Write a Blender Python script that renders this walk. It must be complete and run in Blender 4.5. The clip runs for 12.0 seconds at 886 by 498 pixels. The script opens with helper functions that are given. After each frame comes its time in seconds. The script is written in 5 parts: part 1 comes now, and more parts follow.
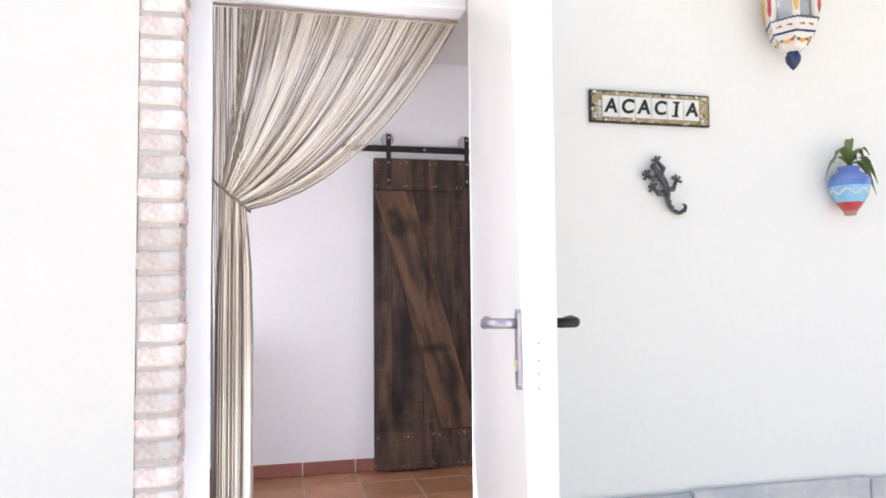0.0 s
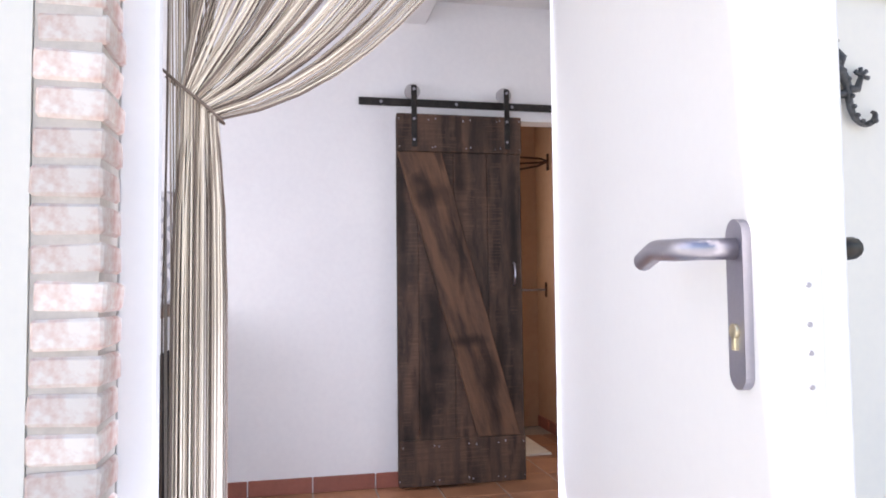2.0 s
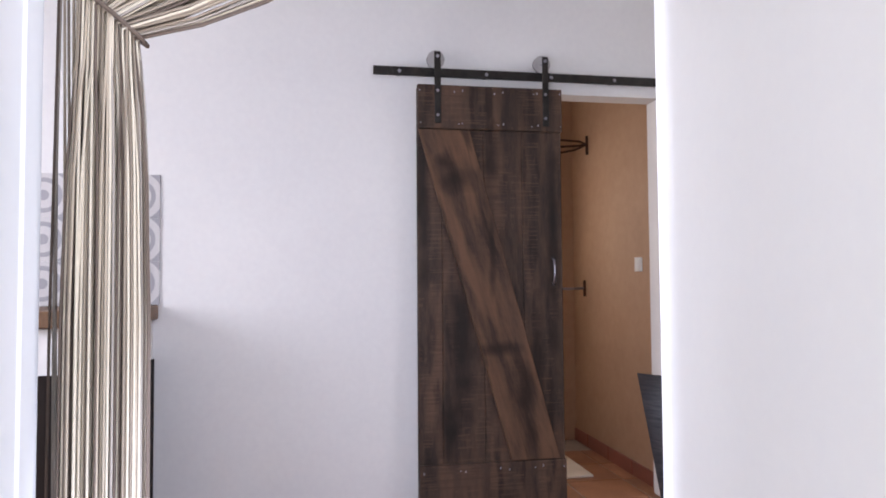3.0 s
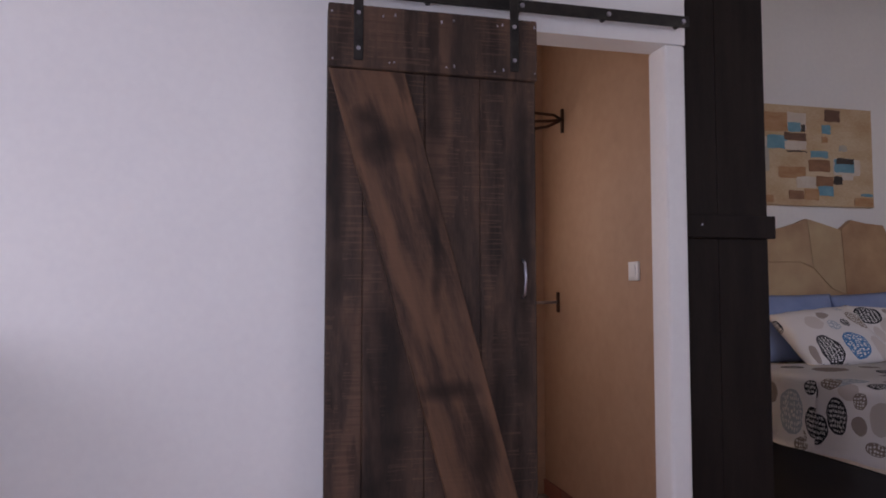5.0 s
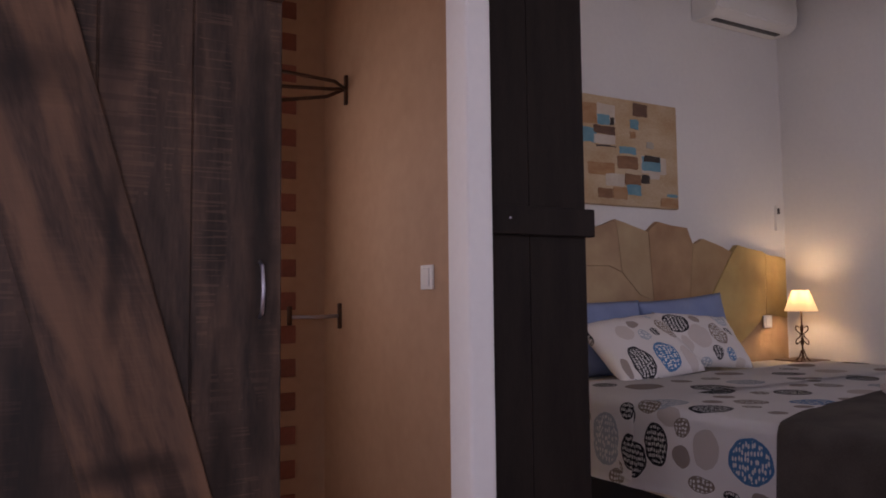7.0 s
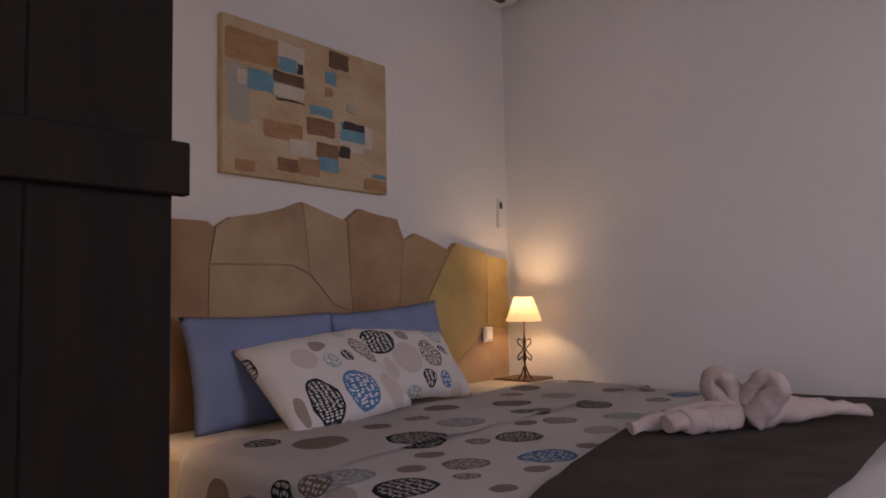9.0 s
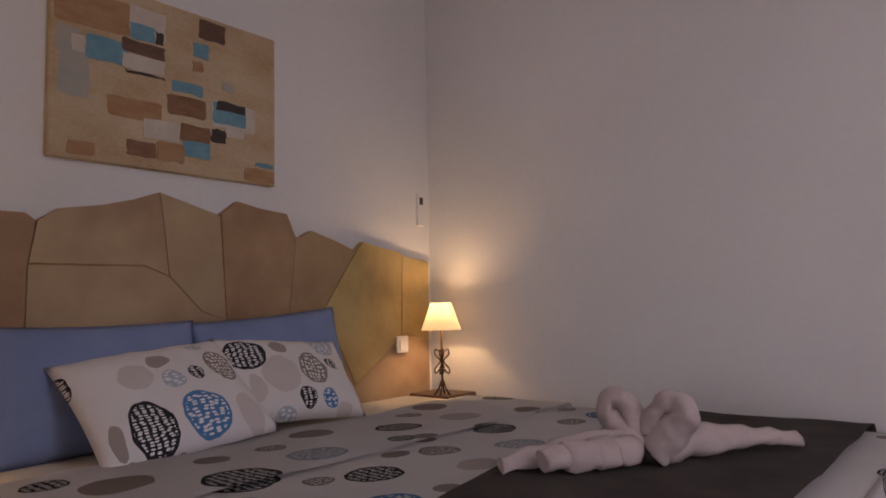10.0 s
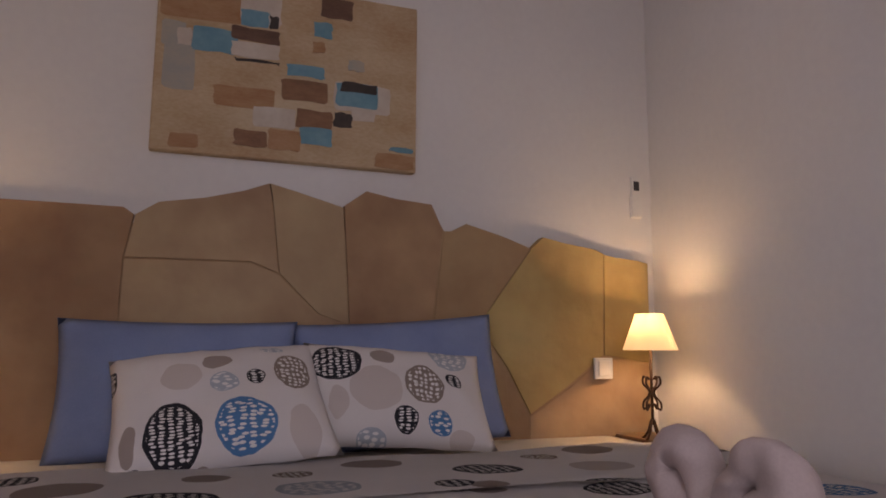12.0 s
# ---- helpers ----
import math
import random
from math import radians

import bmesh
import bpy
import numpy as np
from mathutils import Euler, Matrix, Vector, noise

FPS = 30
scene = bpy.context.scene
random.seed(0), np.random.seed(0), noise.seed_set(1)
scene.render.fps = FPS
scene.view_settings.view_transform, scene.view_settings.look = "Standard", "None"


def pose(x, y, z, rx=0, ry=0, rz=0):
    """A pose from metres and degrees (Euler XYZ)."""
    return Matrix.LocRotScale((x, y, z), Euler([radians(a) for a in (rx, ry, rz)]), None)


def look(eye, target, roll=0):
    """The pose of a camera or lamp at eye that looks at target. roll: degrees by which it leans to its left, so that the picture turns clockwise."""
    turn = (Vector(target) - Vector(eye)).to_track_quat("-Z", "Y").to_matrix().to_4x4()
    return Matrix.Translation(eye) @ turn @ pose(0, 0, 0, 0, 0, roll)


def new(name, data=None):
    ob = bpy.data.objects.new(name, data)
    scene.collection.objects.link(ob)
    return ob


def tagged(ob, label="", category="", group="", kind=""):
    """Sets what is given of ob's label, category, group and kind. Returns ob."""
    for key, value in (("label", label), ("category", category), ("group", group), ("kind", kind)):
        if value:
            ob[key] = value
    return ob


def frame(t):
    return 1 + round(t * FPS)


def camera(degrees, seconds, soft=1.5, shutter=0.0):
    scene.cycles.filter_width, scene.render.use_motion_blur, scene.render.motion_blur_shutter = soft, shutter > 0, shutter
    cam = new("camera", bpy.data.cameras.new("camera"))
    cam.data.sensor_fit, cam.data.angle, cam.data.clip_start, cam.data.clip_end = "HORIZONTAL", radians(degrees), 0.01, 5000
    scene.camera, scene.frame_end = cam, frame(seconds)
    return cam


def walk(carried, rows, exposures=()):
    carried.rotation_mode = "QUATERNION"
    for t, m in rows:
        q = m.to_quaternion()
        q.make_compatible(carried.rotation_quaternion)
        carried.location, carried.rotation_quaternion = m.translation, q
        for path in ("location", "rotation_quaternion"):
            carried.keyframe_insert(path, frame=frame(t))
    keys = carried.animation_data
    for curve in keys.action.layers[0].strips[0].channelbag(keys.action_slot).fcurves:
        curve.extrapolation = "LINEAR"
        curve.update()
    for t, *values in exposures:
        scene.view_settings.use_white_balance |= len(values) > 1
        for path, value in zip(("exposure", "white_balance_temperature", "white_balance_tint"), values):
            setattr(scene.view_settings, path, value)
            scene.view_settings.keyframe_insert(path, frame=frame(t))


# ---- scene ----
cam = camera(64.3, 12.0, soft=1.8)
PATH = [
    (0, (0.433, 0.066, 1.251), (0.892, 2.01, 1.349), -0.5),
    (0.5, (0.409, 0.139, 1.228), (0.844, 2.089, 1.326), -0.5),
    (1, (0.384, 0.349, 1.192), (0.799, 2.303, 1.291), -0.4),
    (1.5, (0.393, 0.571, 1.157), (0.809, 2.525, 1.256), -0.4),
    (2, (0.497, 0.859, 1.134), (0.913, 2.812, 1.234), -0.6),
    (2.5, (0.555, 1.113, 1.143), (0.942, 3.073, 1.243), -0.5),
    (3, (0.586, 1.407, 1.156), (0.94, 3.374, 1.241), -0.4),
    (3.2, (0.584, 1.520, 1.144), (0.955, 3.483, 1.235), -0.3),
    (4.8, (0.865, 2.362, 1.145), (1.262, 4.319, 1.257), -0.1),
    (5, (0.898, 2.446, 1.151), (1.368, 4.387, 1.267), 0.0),
    (5.5, (0.944, 2.58, 1.155), (1.62, 4.459, 1.273), -0.3),
    (6, (1.044, 2.759, 1.138), (1.849, 4.586, 1.254), -0.4),
    (6.5, (1.167, 2.917, 1.141), (2.067, 4.698, 1.274), -0.9),
    (7, (1.331, 3.112, 1.176), (2.288, 4.864, 1.303), -0.6),
    (9, (2.279, 3.833, 1.175), (3.804, 5.119, 1.315), -1.1),
    (9.5, (2.556, 3.845, 1.171), (4.127, 5.074, 1.317), -1.4),
    (10, (2.852, 3.801, 1.167), (4.4, 5.057, 1.323), -1.2),
    (10.5, (3.142, 3.858, 1.166), (4.64, 5.17, 1.344), -1.3),
    (11, (3.425, 3.86, 1.118), (4.81, 5.286, 1.335), -1.5),
    (11.5, (3.674, 3.783, 1.077), (4.759, 5.444, 1.329), -0.8),
    (12, (3.962, 3.814, 1.043), (4.636, 5.676, 1.322), 0.3),
]
EXPOSURES = [(0.0, 1.14, 7150, 15), (2.0, 1.10, 6850, 16), (3.2, 0.83, 6850, 16), (4.8, 0.30, 6700, 24), (5.5, 0.14, 6800, 28), (7.0, 0.12, 6950, 32), (9.0, 0.13, 7350, 31), (12.0, 0.13, 7450, 32)]
walk(cam, [(t, look(eye, target, roll)) for t, eye, target, roll in PATH], EXPOSURES)

# ---- world and light ----
world = bpy.data.worlds.new("world")
scene.world = world
world.use_nodes = True
wn = world.node_tree.nodes
sky = wn.new("ShaderNodeTexSky")
sky.sky_type, sky.sun_disc, sky.sun_elevation, sky.sun_rotation = "NISHITA", False, radians(42), radians(-84)
wn["Background"].inputs["Strength"].default_value = 0.15
world.node_tree.links.new(sky.outputs["Color"], wn["Background"].inputs["Color"])


def lamp_object(name, kind, m, energy, colour, size=0.1, size_y=None, angle=0.5):
    data = bpy.data.lights.new(name, kind)
    data.energy, data.color = energy, colour
    if kind == "AREA":
        data.shape, data.size, data.size_y = "RECTANGLE", size, size_y or size
    elif kind == "SUN":
        data.angle = radians(angle)
    else:
        data.shadow_soft_size = size
    ob = new(name, data)
    ob.matrix_world = m
    return ob


SUN_AIM = (0.74, -0.08, -0.67)
lamp_object("sun", "SUN", look((0, 0, 10), (SUN_AIM[0], SUN_AIM[1], 10 + SUN_AIM[2])), 5.0, (1.0, 0.95, 0.88))
DAY = (0.70, 0.80, 1.0)
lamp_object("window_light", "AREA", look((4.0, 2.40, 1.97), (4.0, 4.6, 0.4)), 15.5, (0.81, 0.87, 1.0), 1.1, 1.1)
# fill lamp for the living area, set in an invented side wall opening
lamp_object("kitchen_fill_light", "AREA", look((-1.78, 3.4, 1.55), (1.0, 3.9, 1.4)), 21, (0.78, 0.84, 1.0), 1.0, 1.0)
lamp_object("door_light", "AREA", look((0.72, 2.485, 1.25), (0.8, 5.0, 0.2)), 9.5, (0.60, 0.72, 1.0), 0.64, 1.8)
lamp_object("doorway_sky_light", "AREA", look((0.64, 2.26, 1.2), (0.7, 5.0, 1.2)), 4.5, DAY, 0.7, 1.8)
# added fill lamp that lifts the dark bathroom; no real source known
lamp_object("bathroom_fill_light", "AREA", look((1.35, 6.36, 1.65), (1.9, 5.3, 1.2)), 6.2, (1.0, 0.95, 0.9), 0.56, 0.66)



# ---- materials ----
def rgb(c):
    return (c[0], c[1], c[2], 1.0)


class Mat:
    """A procedural material: base colour mixed by two scales of noise, with bump."""

    def __init__(self, name, a, b=None, rough=0.6, metal=0.0, scale=3.0, fine=60.0, bump=0.1, stretch=(1, 1, 1), island=0.0, ramp=(0.35, 0.65), dist=0.002):
        self.m = bpy.data.materials.new(name)
        self.m.use_nodes = True
        self.t = self.m.node_tree
        self.bsdf = self.t.nodes["Principled BSDF"]
        self.bsdf.inputs["Roughness"].default_value, self.bsdf.inputs["Metallic"].default_value = rough, metal
        b = b or tuple(v * 0.85 for v in a)
        co = self.n("ShaderNodeTexCoord")
        mp = self.n("ShaderNodeMapping")
        mp.inputs["Scale"].default_value = stretch
        self.l(co.outputs["Object"], mp.inputs["Vector"])
        self.co, self.mp = co, mp
        large = self.noise(scale, 4)
        small = self.noise(fine, 3)
        r = self.n("ShaderNodeValToRGB")
        r.color_ramp.elements[0].position, r.color_ramp.elements[1].position = ramp
        r.color_ramp.elements[0].color, r.color_ramp.elements[1].color = rgb(a), rgb(b)
        mixf = self.math("ADD", self.math("MULTIPLY", large, 0.7), self.math("MULTIPLY", small, 0.3))
        self.l(mixf, r.inputs["Fac"])
        self.col = r.outputs["Color"]
        if island:
            info = self.n("ShaderNodeObjectInfo")
            hsv = self.n("ShaderNodeHueSaturation")
            v = self.math("ADD", self.math("MULTIPLY", info.outputs["Random"], island), 1 - island / 2)
            self.l(v, hsv.inputs["Value"])
            self.l(self.col, hsv.inputs["Color"])
            self.col = hsv.outputs["Color"]
        self.l(self.col, self.bsdf.inputs["Base Color"])
        bp = self.n("ShaderNodeBump")
        bp.inputs["Strength"].default_value, bp.inputs["Distance"].default_value = bump, dist
        self.l(mixf, bp.inputs["Height"])
        self.l(bp.outputs["Normal"], self.bsdf.inputs["Normal"])
        self.bump = bp

    def n(self, kind):
        return self.t.nodes.new(kind)

    def l(self, a, b):
        self.t.links.new(a, b)

    def put(self, sock, v):
        if isinstance(v, (int, float)):
            sock.default_value = v
        elif isinstance(v, tuple):
            sock.default_value = v
        else:
            self.l(v, sock)

    def math(self, op, a, b=0.0):
        nd = self.n("ShaderNodeMath")
        nd.operation = op
        self.put(nd.inputs[0], a)
        self.put(nd.inputs[1], b)
        return nd.outputs[0]

    def vec(self, op, a, b=(0.0, 0.0, 0.0), c=None):
        nd = self.n("ShaderNodeVectorMath")
        nd.operation = op
        self.put(nd.inputs[0], a)
        self.put(nd.inputs[1], b)
        if c is not None:
            self.put(nd.inputs[2], c)
        return nd.outputs["Value"] if op == "LENGTH" else nd.outputs["Vector"]

    def noise(self, scale, detail=3, vector=None):
        nd = self.n("ShaderNodeTexNoise")
        nd.inputs["Scale"].default_value, nd.inputs["Detail"].default_value = scale, detail
        self.l(vector or self.mp.outputs["Vector"], nd.inputs["Vector"])
        return nd.outputs[0]

    def mix(self, fac, a, b):
        nd = self.n("ShaderNodeMix")
        nd.data_type = "RGBA"
        self.put(nd.inputs[0], fac)
        self.put(nd.inputs[6], a if not isinstance(a, tuple) else rgb(a))
        self.put(nd.inputs[7], b if not isinstance(b, tuple) else rgb(b))
        return nd.outputs[2]

    def base(self, col):
        self.col = col
        self.l(col, self.bsdf.inputs["Base Color"])
        return self


PLASTER = Mat("white_plaster", (0.80, 0.79, 0.77), (0.74, 0.73, 0.72), 0.85, scale=1.2, fine=35, bump=0.12)
FACADE = Mat("facade_paint", (0.82, 0.80, 0.74), (0.77, 0.76, 0.72), 0.9, scale=0.9, fine=50, bump=0.15)
BATH = Mat("ochre_limewash", (0.48, 0.305, 0.19), (0.40, 0.24, 0.145), 0.7, scale=1.4, fine=20, bump=0.08)
CEIL = Mat("ceiling_paint", (0.80, 0.79, 0.77), (0.76, 0.75, 0.73), 0.9, scale=1.5, bump=0.05)
DOORPAINT = Mat("white_door_lacquer", (0.82, 0.82, 0.82), (0.79, 0.79, 0.80), 0.35, scale=2, bump=0.02)
TERRA = Mat("terracotta_tile", (0.42, 0.20, 0.10), (0.30, 0.13, 0.07), 0.45, scale=5, fine=60, bump=0.06, island=0.35)
TERRA_RED = Mat("red_skirting_tile", (0.30, 0.10, 0.065), (0.22, 0.075, 0.05), 0.4, scale=6, bump=0.05, island=0.25)
GROUT = Mat("pale_grout", (0.46, 0.40, 0.34), (0.36, 0.31, 0.27), 0.95, scale=8, bump=0.2)
BRICK = Mat("limewashed_brick", (0.64, 0.42, 0.36), (0.82, 0.77, 0.73), 0.9, scale=9, fine=80, bump=0.5, island=0.35, ramp=(0.38, 0.6), dist=0.008)
MORTAR = Mat("lime_mortar", (0.66, 0.61, 0.56), (0.52, 0.48, 0.44), 0.95, scale=14, fine=90, bump=0.6)
STONE = Mat("grey_plinth_stone", (0.42, 0.42, 0.43), (0.58, 0.56, 0.53), 0.85, scale=7, fine=45, bump=0.4, island=0.2)
GROUND = Mat("pale_ground", (0.42, 0.38, 0.32), (0.34, 0.31, 0.26), 0.95, scale=0.6, fine=25, bump=0.3)
STEEL = Mat("brushed_steel", (0.46, 0.45, 0.51), (0.40, 0.39, 0.45), 0.40, 1.0, scale=10, fine=200, bump=0.02)
IRON = Mat("black_iron", (0.025, 0.023, 0.022), (0.05, 0.045, 0.04), 0.45, 0.7, scale=20, fine=120, bump=0.1)
WORNIRON = Mat("worn_cast_iron", (0.05, 0.05, 0.052), (0.13, 0.13, 0.135), 0.5, 0.4, scale=45, fine=160, bump=0.3)
RUST = Mat("rusty_iron", (0.10, 0.045, 0.025), (0.05, 0.03, 0.02), 0.55, 0.5, scale=30, fine=120, bump=0.2)
BRASS = Mat("brass", (0.78, 0.70, 0.50), (0.70, 0.62, 0.43), 0.4, 1.0, bump=0.0)
CLEAR = Mat("pale_nylon_wheel", (0.44, 0.42, 0.41), (0.36, 0.34, 0.33), 0.2, bump=0.0)
SHEET = Mat("cream_sheet", (0.80, 0.72, 0.60), (0.72, 0.64, 0.52), 0.9, scale=8, fine=200, bump=0.2)
BLUE = Mat("blue_cotton", (0.23, 0.30, 0.49), (0.19, 0.25, 0.43), 0.9, scale=7, fine=220, bump=0.25)
THROW = Mat("dark_brown_fleece", (0.085, 0.069, 0.061), (0.14, 0.116, 0.102), 0.95, scale=7, fine=180, bump=0.5)
TOWEL = Mat("pale_pink_towelling", (0.52, 0.43, 0.41), (0.43, 0.35, 0.33), 0.95, scale=12, fine=260, bump=0.8)
BEDBASE = Mat("black_bed_base", (0.022, 0.020, 0.021), (0.032, 0.03, 0.03), 0.9, fine=200, bump=0.2)
SHADE = Mat("cream_lamp_shade", (0.85, 0.76, 0.58), (0.8, 0.7, 0.52), 0.8, fine=200, bump=0.1)
PLASTIC = Mat("white_plastic", (0.80, 0.80, 0.78), (0.77, 0.77, 0.75), 0.35, bump=0.0)
DARKPLASTIC = Mat("dark_plastic", (0.03, 0.03, 0.035), (0.04, 0.04, 0.045), 0.4, bump=0.0)
WOODTOP = Mat("brown_wood_top", (0.20, 0.105, 0.05), (0.12, 0.06, 0.03), 0.45, scale=4, fine=60, stretch=(8, 1, 8), bump=0.1)
WICKER = Mat("charcoal_weave", (0.05, 0.05, 0.055), (0.11, 0.105, 0.11), 0.7, scale=18, fine=160, stretch=(1, 1, 9), bump=0.9)
GLAZEWHITE = Mat("white_glaze", (0.78, 0.76, 0.70), (0.72, 0.69, 0.63), 0.2, bump=0.02)
NAVY = Mat("navy_glaze", (0.018, 0.02, 0.07), (0.025, 0.03, 0.10), 0.2, bump=0.02)
COBALT = Mat("cobalt_glaze", (0.10, 0.17, 0.48), (0.13, 0.24, 0.55), 0.25, scale=20, bump=0.03)
SKYBLUE = Mat("light_blue_glaze", (0.20, 0.45, 0.65), (0.26, 0.52, 0.70), 0.25, scale=20, bump=0.03)
REDGLAZE = Mat("red_glaze", (0.52, 0.06, 0.06), (0.45, 0.05, 0.05), 0.3, scale=20, bump=0.03)
YELLOW = Mat("yellow_glaze", (0.75, 0.45, 0.06), (0.7, 0.4, 0.06), 0.3, bump=0.0)
GREEN = Mat("leaf_green", (0.09, 0.15, 0.035), (0.15, 0.20, 0.07), 0.5, scale=20, bump=0.1)
POTCLAY = Mat("raw_clay", (0.42, 0.26, 0.18), (0.36, 0.22, 0.15), 0.9, bump=0.2)
OLDGOLD = Mat("old_gold_glaze", (0.40, 0.30, 0.12), (0.30, 0.23, 0.11), 0.35, scale=30, bump=0.05)
GOLDLINE = Mat("straw_fringe", (0.5, 0.46, 0.42), (0.4, 0.37, 0.33), 0.8, bump=0.0)

GLASS = Mat("lantern_glass", (0.7, 0.72, 0.72), (0.66, 0.68, 0.68), 0.08, bump=0.0)
GLASS.bsdf.inputs["Transmission Weight"].default_value = 0.6

# glow of the lamp shades
SHADE.bsdf.inputs["Subsurface Weight"].default_value = 0.0
SHADE.bsdf.inputs["Emission Color"].default_value = (1.0, 0.72, 0.34, 1)
SHADE.bsdf.inputs["Emission Strength"].default_value = 0.5


def wood_material(name, dark, mid, light, seed, rough=0.62, knots=(), sawn=1.0, lean=0.0):
    """Stained rough-sawn board: long grain, dark stain patches, sawmarks across."""
    w = Mat(name, mid, dark, rough, scale=2.2, fine=30, stretch=(6, 6, 0.9), bump=0.35, island=0.3, ramp=(0.36, 0.62))
    turn = w.n("ShaderNodeMapping")
    turn.inputs["Rotation"].default_value = (0.0, radians(lean), 0.0)
    w.l(w.co.outputs["Object"], turn.inputs["Vector"])
    w.l(turn.outputs["Vector"], w.mp.inputs["Vector"])
    w.mp.inputs["Location"].default_value = (seed, seed * 0.7, seed * 1.3)
    plain = w.n("ShaderNodeMapping")
    plain.inputs["Location"].default_value = (seed * 2.0, 0, seed)
    plain.inputs["Scale"].default_value = (6.5, 1, 1.1)
    w.l(turn.outputs["Vector"], plain.inputs["Vector"])
    patch = w.noise(1.7, 5, plain.outputs["Vector"])
    ramp = w.n("ShaderNodeValToRGB")
    ramp.color_ramp.elements[0].position, ramp.color_ramp.elements[1].position = 0.44, 0.62
    w.l(patch, ramp.inputs["Fac"])
    col = w.mix(w.math("MULTIPLY", ramp.outputs["Color"], 0.75), w.col, light)
    stain = w.noise(2.6, 4, plain.outputs["Vector"])
    r2 = w.n("ShaderNodeValToRGB")
    r2.color_ramp.elements[0].position, r2.color_ramp.elements[1].position = 0.56, 0.66
    w.l(stain, r2.inputs["Fac"])
    col = w.mix(w.math("MULTIPLY", r2.outputs["Color"], 0.7), col, tuple(v * 0.5 for v in dark))
    saw = w.n("ShaderNodeMapping")
    saw.inputs["Scale"].default_value = (2.0, 1.0, 110.0)
    w.l(w.co.outputs["Object"], saw.inputs["Vector"])
    marks = w.math("MULTIPLY", w.math("GREATER_THAN", w.noise(1.0, 2, saw.outputs["Vector"]), 0.55), w.math("ADD", w.math("MULTIPLY", ramp.outputs["Color"], 0.3 * sawn), 0.12 * sawn))
    col = w.mix(marks, col, tuple(v * 0.45 for v in light))
    scratch = w.n("ShaderNodeMapping")
    scratch.inputs["Scale"].default_value = (5.0, 1.0, 150.0)
    scratch.inputs["Location"].default_value = (seed, 0.0, seed * 3.0)
    w.l(w.co.outputs["Object"], scratch.inputs["Vector"])
    worn = w.math("GREATER_THAN", w.noise(2.2, 2, plain.outputs["Vector"]), 0.5)
    lines = w.math("MULTIPLY", w.math("GREATER_THAN", w.noise(1.0, 2, scratch.outputs["Vector"]), 0.58), worn)
    col = w.mix(w.math("MULTIPLY", lines, 0.22 * sawn), col, tuple(v * 1.5 for v in light))
    for cx, cz, rx, rz in knots:
        warp = w.vec("MULTIPLY", w.vec("SUBTRACT", w.co.outputs["Object"], (cx, 0.0, cz)), (1 / rx, 0.0, 1 / rz))
        jag = w.n("ShaderNodeTexNoise")
        jag.inputs["Scale"].default_value = 9
        w.l(w.co.outputs["Object"], jag.inputs["Vector"])
        d = w.math("ADD", w.vec("LENGTH", warp), w.math("MULTIPLY", jag.outputs[0], 1.3))
        soft = w.n("ShaderNodeMapRange")
        soft.inputs[1].default_value, soft.inputs[2].default_value, soft.inputs[3].default_value, soft.inputs[4].default_value = 0.9, 1.8, 0.78, 0.0
        w.l(d, soft.inputs[0])
        col = w.mix(soft.outputs[0], col, tuple(v * 0.35 for v in dark))
    w.base(col)
    w.bsdf.inputs["Specular IOR Level"].default_value = 0.25
    return w


WOOD = wood_material("dark_stained_plank", (0.028, 0.019, 0.015), (0.070, 0.043, 0.030), (0.125, 0.070, 0.046), 3.1, knots=((1.10, 1.45, 0.035, 0.45), (1.28, 0.85, 0.085, 0.42), (1.75, 1.30, 0.035, 0.60), (1.43, 1.75, 0.045, 0.20), (1.22, 0.42, 0.05, 0.16), (1.66, 0.75, 0.04, 0.35)))
BRACE = wood_material("reddish_stained_board", (0.040, 0.023, 0.016), (0.105, 0.058, 0.037), (0.17, 0.088, 0.050), 7.7, sawn=0.2, lean=16.0, knots=((1.25, 1.64, 0.15, 0.085), (1.19, 1.72, 0.05, 0.05), (1.46, 0.815, 0.11, 0.035), (1.43, 1.30, 0.02, 0.22), (1.60, 0.62, 0.05, 0.12)))
DARKWOOD = Mat("near_black_board", (0.015, 0.011, 0.010), (0.024, 0.018, 0.015), 0.6, scale=3, fine=40, stretch=(6, 6, 0.8), bump=0.12)


DARKWOOD.bsdf.inputs["Specular IOR Level"].default_value = 0.15
DARKWOOD.bsdf.inputs["Roughness"].default_value = 0.75


